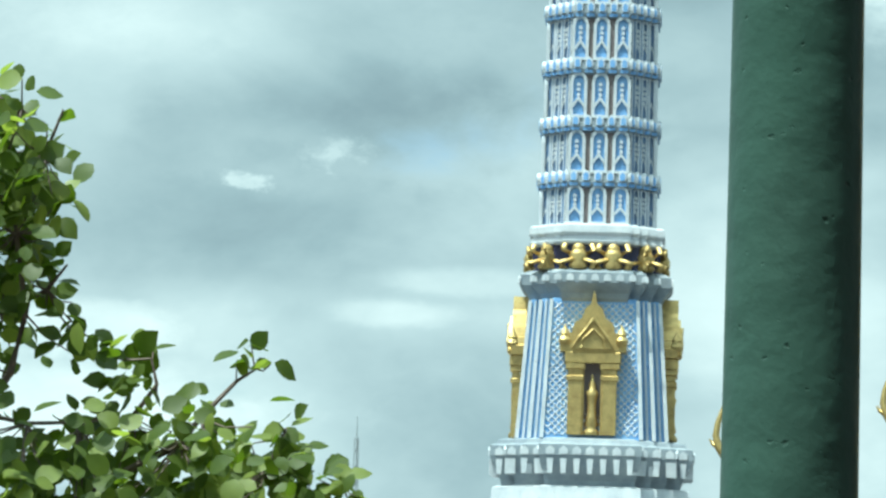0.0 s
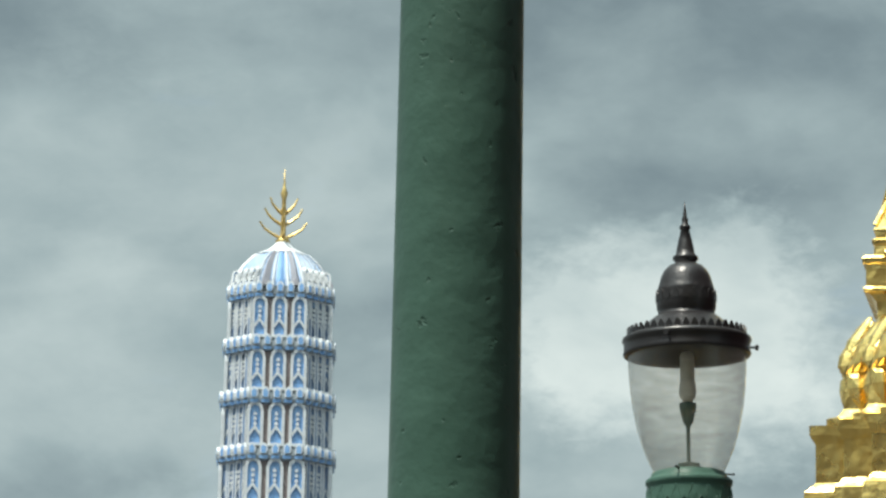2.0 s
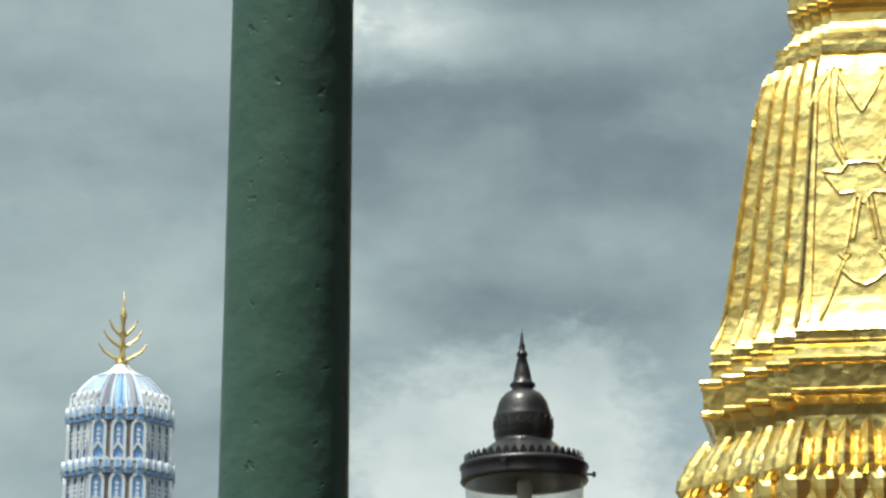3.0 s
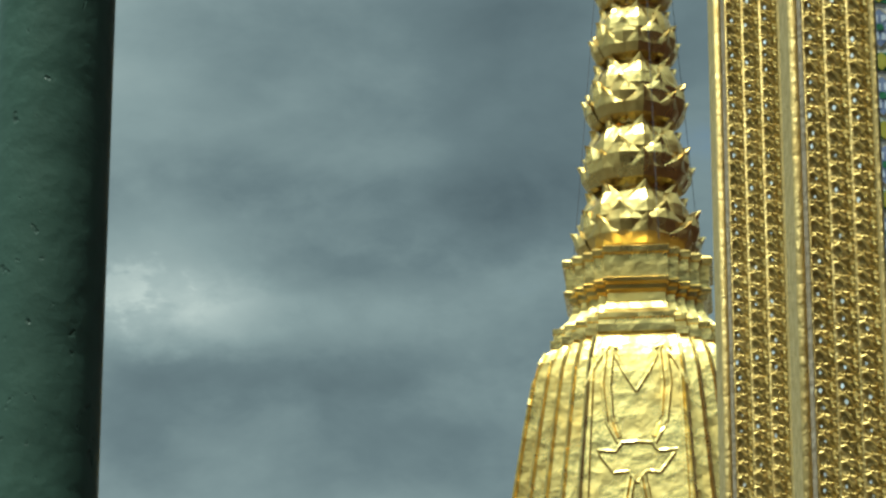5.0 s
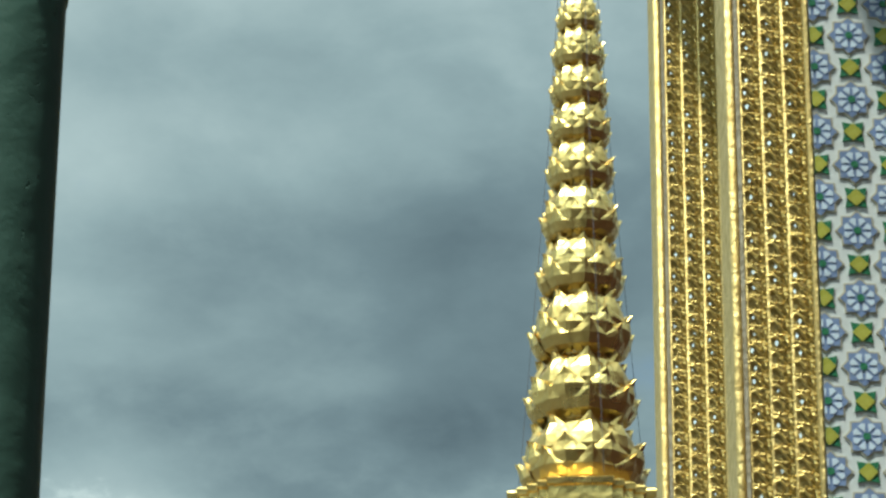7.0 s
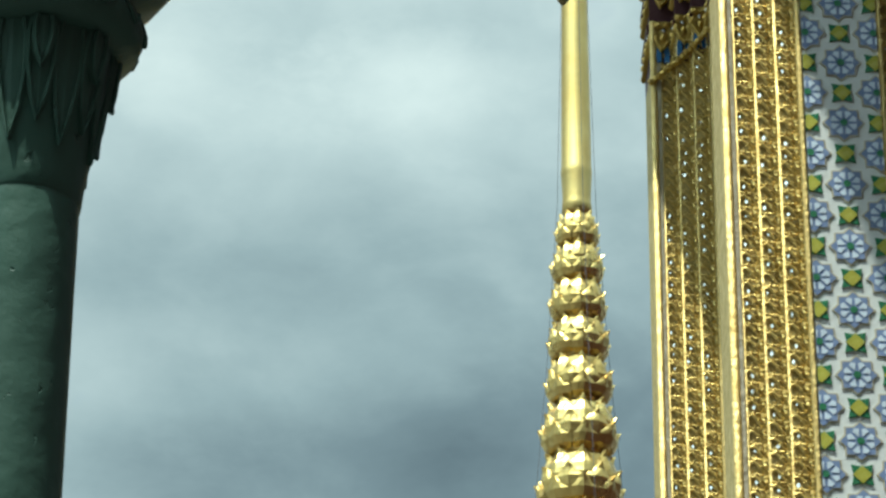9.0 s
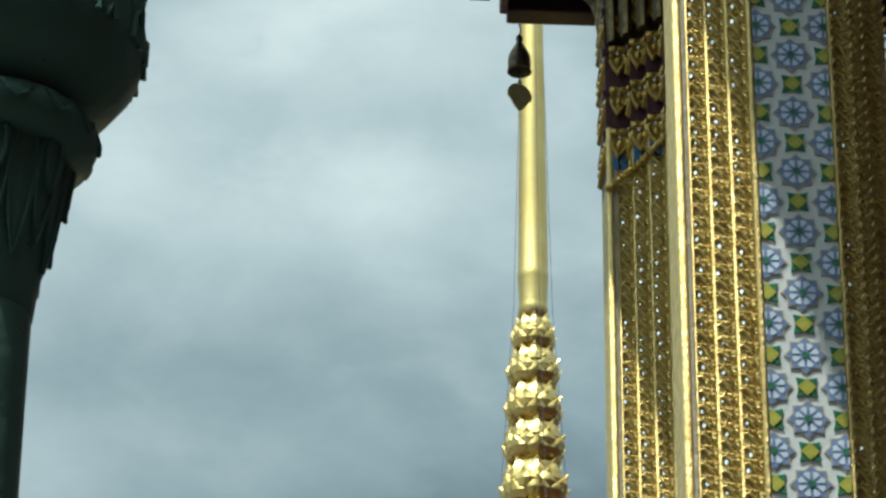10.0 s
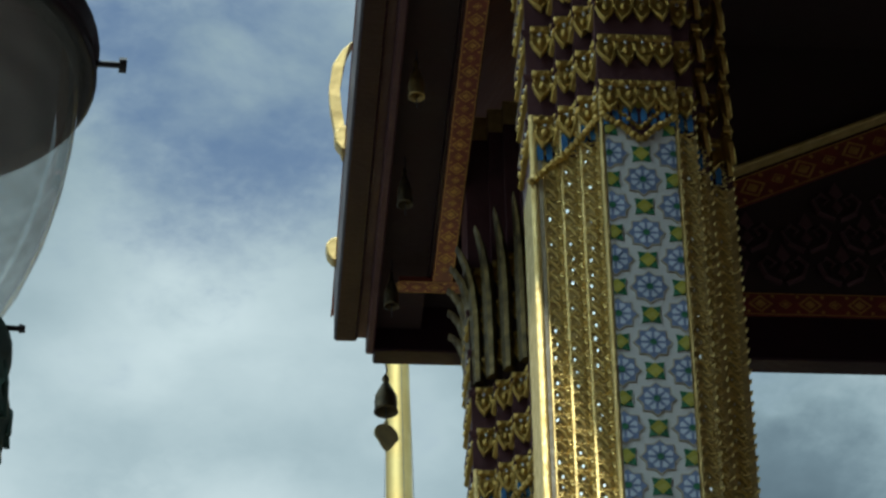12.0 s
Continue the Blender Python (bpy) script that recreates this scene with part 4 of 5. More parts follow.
        for k in range(4):
            rot = Matrix.Rotation(radians(90 * k), 4, "Z")
            bm = bmesh.new()
            box(bm, -lv[0] * 0.98, -lv[ST] + 0.0, z0 + 0.03, lv[0] * 0.98, -lv[ST] + 0.05, z1 - 0.42)
            part("backing", bm, BROWN_CERAMIC, st, "brown plaster behind the niches", m=rot)
            for x in (-lv[0] * 0.86, 0, lv[0] * 0.86):
                part("niche", big, None, st, m=rot @ Matrix.Translation((x, -lv[ST] + 0.02, z0 + 0.04)))
            if k == 2:
                continue
            for i in range(ST):
                for sg in (-1, 1):
                    part("niche", small, None, st, m=rot @ Matrix.Translation((sg * (lv[i] + lv[i + 1]) / 2, -lv[ST - 1 - i] + 0.02, z0 + 0.04)))
    # domed crown with ribs and the gilded trident
    dome = [(24.34, 1.56), (24.6, 1.50), (24.9, 1.36), (25.2, 1.16), (25.45, 0.95), (25.62, 0.78)]
    bm = bmesh.new()
    stack(bm, dome, INN, ST)
    crown = part("crown", bm, PALE_BLUE, t, "ribbed blue and white crown")
    for i in range(0, 36, 2):
        bm = bmesh.new()
        tube(bm, [(*redent(w + 0.02, INN, ST)[i], z) for z, w in dome], 0.030, 0.018, seg=4)
        part("rib", bm, GREY_CERAMIC, crown)
    for k in range(4):
        bm = bmesh.new()
        for x in (-0.74, -0.24, 0.24, 0.74):
            tube(bm, [(x * w / 1.6, -w - 0.03, z) for z, w in dome], 0.045, 0.03, seg=4, mi=0)
        for s in (-1, 1):
            tube(bm, [(s * 0.49 * w / 1.6, -w - 0.005, z) for z, w in dome], 0.15, 0.07, seg=4, mi=2)
        tube(bm, [(0, -w - 0.0, z) for z, w in dome], 0.13, 0.06, seg=4, mi=1)
        part("crown_rib", mesh_from("crown_rib", bm, [WHITE_CERAMIC, BLUE_CERAMIC, MAUVE_CERAMIC]), None, crown, m=Matrix.Rotation(radians(90 * k), 4, "Z"))
    crown_niche = arch_meshes(0.30, 0.62, 0.60)
    for k in range(4):
        lv = [1.50 * (INN + (1 - INN) * i / ST) for i in range(ST + 1)]
        for i in range(ST):
            for sg in (-1, 1):
                part("niche", crown_niche, None, crown, m=Matrix.Rotation(radians(90 * k), 4, "Z") @ Matrix.Translation((sg * (lv[i] + lv[i + 1]) / 2, -lv[ST - 1 - i] - 0.02, 24.36)) @ Matrix.Rotation(radians(-12), 4, "X"))
    bm = bmesh.new()
    lathe(bm, [(0.86, 25.60), (0.80, 25.68), (0.5, 25.82), (0.3, 25.98), (0.22, 26.08)], 24)
    part("cap", bm, WHITE_CERAMIC, t, smooth=True)
    bm = bmesh.new()
    lathe(bm, [(0.2, 26.05), (0.24, 26.15), (0.10, 26.25), (0.08, 26.6), (0.15, 26.68), (0.08, 26.78), (0.07, 27.05), (0.13, 27.12), (0.07, 27.2), (0.07, 27.5), (0.12, 27.7), (0.05, 27.9), (0.03, 28.1), (0.01, 28.5)], 12)
    fin = part("finial", bm, OLD_GOLD, t, "gilded many-pronged finial", smooth=True)
    for zz, r in ((26.22, 0.75), (26.66, 0.60), (27.02, 0.44)):
        for k in range(4):
            bm = bmesh.new()
            a = radians(4 + 90 * k)
            tube(bm, [(math.cos(a) * x, math.sin(a) * x, zz + z) for x, z in ((0.05, 0.0), (r * 0.45, 0.14), (r * 0.8, 0.32), (r, 0.54))], 0.06, 0.028, seg=6)
            part("prong", bm, OLD_GOLD, fin)


prang(pose(-5.93, 104.81, 0, 0, 0, 2.0))


# ---- pavilion: carved pillars under a deep lacquered eave ----
PAV = pose(1.944, 7.54, 0, 0, 0, -5.8)      # origin in the front pillar's axis; x along the front, y away from the viewer
TILE_P = 0.1755                              # height of one repeat of the tiles


def scroll_mesh(w, h):
    """One repeat of gilded scrollwork, w wide and h high, standing proud of x-z towards -y, with a mirror chip."""
    bm = bmesh.new()
    def ridge(pts, r):
        tube(bm, [(x * w, -0.001 - y * 1.1, z * h) for x, y, z in pts], r, r * 0.55, seg=5)
    ridge([(-0.48, 0.001, 0.36), (-0.22, 0.004, 0.42), (0.04, 0.005, 0.14), (0.24, 0.004, -0.20), (0.48, 0.001, -0.30)], 0.0050)
    ridge([(0.46, 0.001, 0.0), (0.27, 0.003, 0.18), (0.34, 0.003, 0.38), (0.48, 0.001, 0.42)], 0.0036)
    ridge([(-0.46, 0.001, -0.34), (-0.20, 0.003, -0.44), (-0.06, 0.003, -0.26), (-0.18, 0.002, -0.14)], 0.0038)
    # chip of mirror glass, turned a little towards the open court and the sky
    cx, cz, hw, hh = -0.24 * w, 0.0, 0.0046, 0.0088
    c = [bm.verts.new((cx + dx, -0.0050 - dy, cz + dz)) for dx, dy, dz in ((-hw, -0.0018, 0), (0, 0.0015, -hh), (hw, 0.0022, 0), (0, -0.0012, hh))]
    bm.faces.new(c).material_index = 1
    ridge([(0.02, 0.004, -0.02), (0.20, 0.006, 0.10), (0.10, 0.004, 0.24)], 0.0034)
    ridge([(-0.02, 0.004, -0.44), (0.20, 0.006, -0.46), (0.36, 0.004, -0.40)], 0.0034)
    return bm


def braid_mesh(h):
    """One slanting bead of the braided edges on the stepped corners."""
    bm = bmesh.new()
    bmesh.ops.create_icosphere(bm, subdivisions=1, radius=1.0, matrix=Matrix.Rotation(radians(38), 4, "Y") @ Matrix.Diagonal((0.0075, 0.0085, h * 0.72, 1)))
    return bm


def carved_strip(bm_src, count, h, seed):
    """Repeats of a scroll joined into one band, each a little different."""
    rnd = random.Random(seed)
    src = bpy.data.meshes.new("src")
    bm_src.to_mesh(src)
    nv = len(src.vertices)
    co = np.zeros(nv * 3)
    src.vertices.foreach_get("co", co)
    co = co.reshape(-1, 3)
    polys = [tuple(p.vertices) for p in src.polygons]
    mi = [p.material_index for p in src.polygons]
    chips = sorted({v for p, m in zip(polys, mi) if m == 1 for v in p})
    vs, fs, ms = [], [], []
    for k in range(count):
        c = co.copy()
        if chips:      # many chips have fallen out or dulled; the rest sit unevenly
            mid = c[chips].mean(axis=0)
            keep = rnd.uniform(0.5, 1.1) if rnd.random() < 0.55 else 0.05
            c[chips] = mid + (c[chips] - mid) * keep + np.array([rnd.uniform(-0.004, 0.008), 0.006 if keep < 0.1 else 0.0, rnd.uniform(-0.006, 0.006)])
        c[:, 0] *= rnd.uniform(0.9, 1.06)
        c[:, 1] = c[:, 1] * rnd.uniform(0.8, 1.25)
        c[:, 2] += (k + 0.5) * h + rnd.uniform(-0.002, 0.002)
        fs += [tuple(i + k * nv for i in p) for p in polys]
        ms += mi
        vs.append(c)
    me = bpy.data.meshes.new("carving")
    me.from_pydata(np.concatenate(vs).tolist(), [], fs)
    me.materials.append(GOLD_CARVED)
    me.materials.append(MIRROR)
    me.polygons.foreach_set("material_index", ms)
    bpy.data.meshes.remove(src)
    return me


def star_tile(cut=None):
    """Eight-pointed star: buff rim, slate-blue field, eight pale petals, green eye. cut: (lo, hi) limits in x."""
    bm = bmesh.new()
    def star(r0, r1, y, mi, n=8, turn=0.0):
        v = []
        for i in range(2 * n):
            a = math.pi * i / n + turn
            r = r0 if i % 2 == 0 else r1
            v.append(bm.verts.new((r * math.sin(a), y, r * math.cos(a))))
        bm.faces.new(v[::-1] if y < 0 else v).material_index = mi
        return v
    rim = star(0.054, 0.042, -0.003, 2)
    back = [bm.verts.new((v.co.x, 0.0, v.co.z)) for v in rim]
    for i in range(16):
        bm.faces.new((rim[i], back[i], back[(i + 1) % 16], rim[(i + 1) % 16])).material_index = 2
    star(0.049, 0.038, -0.0042, 0)
    for i in range(8):
        a = math.pi * (i + 0.5) / 4
        q = []
        for r, d in ((0.012, 0.0), (0.032, -0.30), (0.0355, 0.0), (0.032, 0.30)):
            q.append(bm.verts.new((r * math.sin(a + d), -0.0056, r * math.cos(a + d))))
        bm.faces.new(q).material_index = 1
    star(0.010, 0.0085, -0.0068, 3)
    if cut:
        for lim, sgn in ((cut[0], -1), (cut[1], 1)):
            if lim is not None:
                bmesh.ops.bisect_plane(bm, geom=bm.verts[:] + bm.edges[:] + bm.faces[:], plane_co=(lim, 0, 0), plane_no=(sgn, 0, 0), clear_outer=True)
    return mesh_from("star_tile", bm, [TILE_BLUE, TILE_PALE, TILE_LINE, TILE_GREEN])


def diamond_tile(cut=None):
    """Dark green square with concave sides holding an olive lozenge."""
    bm = bmesh.new()
    o = []
    for i in range(4):
        a = math.pi / 4 + math.pi / 2 * i
        o.append((0.037 * math.sin(a) * 1.0, 0.037 * math.cos(a)))
        o.append((0.021 * math.sin(a + math.pi / 4), 0.021 * math.cos(a + math.pi / 4)))
    slab(bm, o[::-1], 0.0, -0.0045, 0)
    l = [(0.0235 * math.sin(math.pi / 2 * i) * (1.0 if i % 2 else 0.95), 0.0235 * math.cos(math.pi / 2 * i)) for i in range(4)]
    slab(bm, l[::-1], -0.001, -0.0068, 1)
    if cut:
        for lim, sgn in ((cut[0], -1), (cut[1], 1)):
            if lim is not None:
                bmesh.ops.bisect_plane(bm, geom=bm.verts[:] + bm.edges[:] + bm.faces[:], plane_co=(lim, 0, 0), plane_no=(sgn, 0, 0), clear_outer=True)
    return mesh_from("diamond_tile", bm, [TILE_GREEN, TILE_OLIVE])


LEV = (0.107, 0.156, 0.205, 0.283)           # faces and steps of a pillar's plan
RX = (0.107, 0.160, 0.222, 0.299)            # the same along the front, on the side away from the court,
STEP_BACK = (0.02, 0.09, 0.258, 0.283)       # where it steps back deeper
CAP_Z = 7.22                                 # lower edge of the capital


def pillar_plan():
    q = []
    for i in range(4):
        q.append((LEV[i], -LEV[3 - i]))
        if i < 3:
            q.append((LEV[i], -LEV[2 - i]))
    pts = []
    for k in range(4):
        c, s = (1, 0, -1, 0)[k], (0, 1, 0, -1)[k]
        side = q if k else [(RX[LEV.index(x)], -STEP_BACK[LEV.index(-y)]) for x, y in q]
        pts += [(c * x - s * y, s * x + c * y) for x, y in side]
    return pts


def pillar(m, tiled, label):
    t = empty("pillar", m)
    tagged(t, label, "pillar", "pavilion pillars")
    bm = bmesh.new()
    loft(bm, [[(x * w, y * w, z) for x, y in pillar_plan()] for z, w in ((0.8, 1.0), (CAP_Z + 1.6, 1.0))])
    core = part("core", bm, GOLD_BED, t)
    bm = bmesh.new()
    loft(bm, [[(x * w, y * w, z) for x, y in pillar_plan()] for z, w in ((0, 1.5), (0.3, 1.5), (0.34, 1.3), (0.55, 1.3), (0.6, 1.12), (0.82, 1.08))])
    part("base", bm, GOLD_CARVED, t)
    z0, z1 = 2.9, CAP_Z + 0.15
    # edges of the stepped corners: a broad roll with a silvered fillet outside, thin rolls between the bands,
    # braided beads on the side away from the court
    braid = carved_strip(braid_mesh(0.034), int((z1 - z0) / 0.034), 0.034, 5)
    for i, (x, y) in enumerate(pillar_plan()):
        side, j = divmod(i, 7)
        if j % 2 or side in (1, 2):
            continue
        if side == 0:
            part("braided_edge", braid, None, t, m=Matrix.Translation((x - 0.006, y + 0.006, z0)))
            continue
        r = 0.0115 if j == 0 else 0.0050
        bm = bmesh.new()
        tube(bm, [(x + r * 0.7, y + r * 0.7 if j else y - 0.004, z0 - 1.6), (x + r * 0.7, y + r * 0.7 if j else y - 0.004, z1)], r, seg=10)
        part("edge_roll", bm, GOLD_EDGE, t, smooth=True)
        if j == 0:
            bm = bmesh.new()
            box(bm, x + 0.019, y - 0.009, z0 - 1.6, x + 0.031, y + 0.004, z1, 0.002)
            part("silver_fillet", bm, SILVERED, t, "worn silvered fillet beside the roll")
            bm = bmesh.new()
            tube(bm, [(x + 0.0345, y - 0.004, z0 - 1.6), (x + 0.0345, y - 0.004, z1)], 0.0035, seg=6)
            part("edge_roll", bm, GOLD_EDGE, t, smooth=True)
    # carved bands on the outward faces of the steps
    h = 0.041
    count = int((z1 - z0) / h)
    bands = [carved_strip(scroll_mesh(0.042, h), count, h, s) for s in (3, 8, 21)]
    for k in (0, 3):
        for sgn in (-1, 1):
            deep = k == 0 and sgn > 0
            for i in range(3):
                xs = RX if deep else LEV[:3] + (0.250,)
                mm = Matrix.Rotation(radians(90 * k), 4, "Z") @ Matrix.Translation((sgn * (xs[i] + xs[i + 1]) / 2, -(STEP_BACK if deep else LEV)[2 - i], z0))
                part("carved_band", bands[(i + k) % 3], None, t, m=mm)
    # tile panel in the middle of the front
    bm = bmesh.new()
    for x in (-0.104, 0.104):
        box(bm, x - 0.0032, -LEV[3] - 0.011, z0 - 1.6, x + 0.0032, -LEV[3], z1, 0.0012)
    part("fillet", bm, GOLD_EDGE, t, "thin gilded fillets beside the tiles")
    bm = bmesh.new()
    box(bm, -0.097, -LEV[3] - 0.002, z0 - 1.6, 0.097, -LEV[3] + 0.01, z1)
    panel = part("tile_panel", bm, TILE_WHITE, t, "white glazed ground of the tile panel")
    if tiled:
        half = TILE_P / 2
        lo, hi = (-0.096 + half, None), (None, 0.096 - half)
        meshes = {0: (star_tile(), diamond_tile()), -1: (star_tile(lo), diamond_tile(lo)), 1: (star_tile(hi), diamond_tile(hi))}
        zc = 6.682
        for n in range(-22, 5):
            for c in (-1, 0, 1):
                zs = zc + TILE_P * (n + (0.5 if c else 0.0))
                zd = zc + TILE_P * (n + (0.0 if c else 0.5))
                for nm, me, z in (("star_tile", meshes[c][0], zs), ("diamond_tile", meshes[c][1], zd)):
                    if z0 - 0.2 < z < z1 - 0.02:
                        part(nm, me, None, panel, m=Matrix.Translation((c * half, -LEV[3] - 0.002, z)))
    capital(t)
    return t


def capital(t):
    """Maroon collars under tiers of hanging gilded leaves; blue glass over a swag and a pointed drop on the front."""
    c = CAP_Z
    tiers = [0.135 + 0.16 * i for i in range(6)]
    prof = [(c - 0.02, 1.0), (c + 0.10, 1.004)]
    for z in tiers:
        prof += [(c + z - 0.018, 1.008), (c + z - 0.012, 1.04), (c + z + 0.004, 1.045), (c + z + 0.010, 1.012), (c + z + 0.04, 1.006)]
    prof += [(c + 1.5, 1.0)]
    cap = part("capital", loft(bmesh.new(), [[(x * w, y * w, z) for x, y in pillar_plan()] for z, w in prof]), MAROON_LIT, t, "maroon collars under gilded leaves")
    leaf = [(-0.014, 0.052), (-0.027, 0.030), (-0.029, 0.004), (-0.018, -0.026), (0.0, -0.056), (0.018, -0.026), (0.029, 0.004), (0.027, 0.030), (0.014, 0.052)]
    rnd = random.Random(17)
    for k in (0, 1, 3):
        rot = Matrix.Rotation(radians(90 * k), 4, "Z")
        spots = [(-0.078, 3), (-0.026, 3), (0.026, 3), (0.078, 3)]
        for i in range(3):
            spots += [(s * (LEV[i] + LEV[i + 1]) / 2, 2 - i) for s in (-1, 1)]
        depth = lambda x, lev: -(STEP_BACK if k == 0 and x > 0 else LEV)[lev] - (0.004 if k == 0 else -0.008)
        for z in tiers:
            bm = bmesh.new()
            for x, lev in spots:
                y = depth(x, lev)
                box(bm, x - 0.027, y - 0.016, c + z - 0.012, x + 0.027, y + 0.01, c + z + 0.012, 0.004)
            for x, lev in spots:
                y = depth(x, lev) - 0.006
                mm = Matrix.Translation((x, y, c + z - 0.052 + rnd.uniform(-0.006, 0.006))) @ Matrix.Rotation(radians(rnd.uniform(-8, 8)), 4, "Y") @ Matrix.Rotation(radians(-10), 4, "X")
                slab(bm, leaf, -0.006, 0.004, m=mm)
                rim = [mm @ Vector((a * 0.86, -0.008, b * 0.86)) for a, b in leaf]
                tube(bm, rim + rim[:1], 0.0042, seg=5)
                bmesh.ops.create_icosphere(bm, subdivisions=1, radius=1.0, matrix=mm @ Matrix.Translation((0, -0.012, 0.0)) @ Matrix.Diagonal((0.009, 0.008, 0.016, 1)))
                n = len(bm.faces)
                bmesh.ops.create_icosphere(bm, subdivisions=1, radius=1.0, matrix=mm @ Matrix.Translation((0, -0.014, 0.030)) @ Matrix.Diagonal((0.006, 0.004, 0.010, 1)))
                bm.faces.ensure_lookup_table()
                for f in bm.faces[n:]:
                    f.material_index = 1
            # beads along the ledge above
            for x, lev in spots:
                for d in (-0.014, 0.010):
                    bmesh.ops.create_icosphere(bm, subdivisions=1, radius=0.0095, matrix=Matrix.Translation((x + d, depth(x, lev) - 0.013, c + z - 0.003)))
            part("leaf_collar", mesh_from("leaf_collar", bm, [GOLD_DIM, MIRROR]), None, cap, "tier of hanging gilded leaves", m=rot)
        if k != 0:
            continue
        # blue glass between upright leaves
        bm = bmesh.new()
        for x, lev in spots:
            y = depth(x, lev) - 0.002
            for d in (-0.013, 0.013):
                slab(bm, [(x + d - 0.008, c - 0.005), (x + d + 0.008, c - 0.005), (x + d + 0.009, c + 0.035), (x + d, c + 0.065), (x + d - 0.009, c + 0.035)], y - 0.006, y + 0.006)
        part("glass_inlay", bm, BLUE_GLASS, cap, "blue glass inlay", m=rot)
        # swag rising to the tile panel, and the pointed drop on it
        bm = bmesh.new()
        y = -LEV[3] - 0.004
        def rope(pts, r):
            for (x0, y0, z0), (x1, y1, z1) in zip(pts, pts[1:]):
                a, b = Vector((x0, y0, z0)), Vector((x1, y1, z1))
                n = max(2, round((b - a).length / 0.017))
                for q in range(n):
                    p = a.lerp(b, (q + 0.5) / n)
                    bmesh.ops.create_icosphere(bm, subdivisions=1, radius=1.0, matrix=Matrix.Translation(p) @ Matrix.Rotation(rnd.uniform(0, 3), 4, "Y") @ Matrix.Diagonal((r * 1.15, r, r * 0.85, 1)))
        for s in (-1, 1):
            rope([(s * 0.100, y - 0.006, c + 0.10), (s * 0.098, y - 0.010, c + 0.02), (s * 0.052, y - 0.012, c - 0.01), (0, y - 0.012, c - 0.060)], 0.0125)
            rope([(s * 0.070, y - 0.006, c + 0.055), (s * 0.035, y - 0.008, c + 0.02), (0, y - 0.008, c - 0.02)], 0.009)
            rope([(s * 0.060, y - 0.006, c + 0.10), (s * 0.045, y - 0.008, c + 0.045)], 0.009)
            if s > 0:
                continue
            rope([(s * 0.108, y + 0.004, c + 0.03), (s * 0.156, -LEV[2] - 0.008, c + 0.0), (s * 0.205, -LEV[1] - 0.008, c - 0.03), (s * 0.290, -LEV[0] - 0.008, c - 0.085)], 0.0135)
        slab(bm, [(-0.098, c + 0.12), (-0.094, c + 0.03), (-0.05, c + 0.0), (0.0, c - 0.052), (0.05, c + 0.0), (0.094, c + 0.03), (0.098, c + 0.12)], y - 0.004, y + 0.003, 1)
        part("drop", mesh_from("drop", bm, [GOLD_DIM, MAROON_LIT]), None, cap, "gilded pointed drop and swag", m=rot)


PILLAR_1 = pillar(PAV @ pose(0.0145, 0, 0), True, "gilded carved pillar with mirror chips and blue star tiles")
PILLAR_2 = pillar(PAV @ pose(0.012, 1.93, 0), False, "gilded carved pillar behind, in the shade of the eave")


def fan_bracket(m):
    """Fluted leaves that rise round a pillar's head and curl outwards under the soffit."""
    t = empty("leaf_bracket", m)
    tagged(t, "spreading gilded leaf bracket, toned dark for shade under the soffit", "bracket")
    # base point in plan, height of tip, outward reach of the tip in x and y
    leaves = [(-0.268, 0.04, 0.14, -0.075, 0.0), (-0.268, -0.01, 0.20, -0.082, -0.01), (-0.268, -0.05, 0.26, -0.085, -0.02), (-0.264, -0.09, 0.32, -0.082, -0.03), (-0.258, -0.115, 0.38, -0.070, -0.04), (-0.215, -0.165, 0.42, -0.055, -0.06),
              (-0.165, -0.215, 0.45, -0.045, -0.08), (-0.115, -0.27, 0.47, -0.035, -0.09), (-0.05, -0.295, 0.48, -0.01, -0.10), (0.02, -0.295, 0.48, 0.0, -0.10), (0.09, -0.29, 0.46, 0.02, -0.10)]
    for x0, y0, top, ox, oy in leaves:
        bm = bmesh.new()
        rows = []
        for u, w in ((0, 0.023), (0.25, 0.026), (0.5, 0.026), (0.7, 0.022), (0.85, 0.016), (0.95, 0.009), (1.0, 0.003)):
            x, y, z = x0 + ox * u ** 5, y0 + oy * u ** 5, -0.16 + (top + 0.16) * (u if u < 0.9 else 0.9 + (u - 0.9) * 0.6)
            rows.append([(x - w, y + 0.012, z), (x - w * 0.55, y - 0.016, z), (x, y - 0.026, z), (x + w * 0.55, y - 0.016, z), (x + w, y + 0.012, z), (x, y + 0.020, z)])
        loft(bm, rows)
        # leaves take the shade-darkened gold
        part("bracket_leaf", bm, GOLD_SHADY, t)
    bm = bmesh.new()
    loft(bm, [[(x * w, y * w, z) for x, y in pillar_plan()] for z, w in ((-0.2, 1.01), (0.1, 1.01), (0.62, 0.98))])
    part("bracket_core", bm, SOFFIT, t)


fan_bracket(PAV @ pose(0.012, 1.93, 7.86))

EZ = 8.50                                    # underside of the eave
# near end runs on unseen towards the viewer, added to cut sky light
V0, V1 = -5.0, 2.80                          # near and far ends of the eave


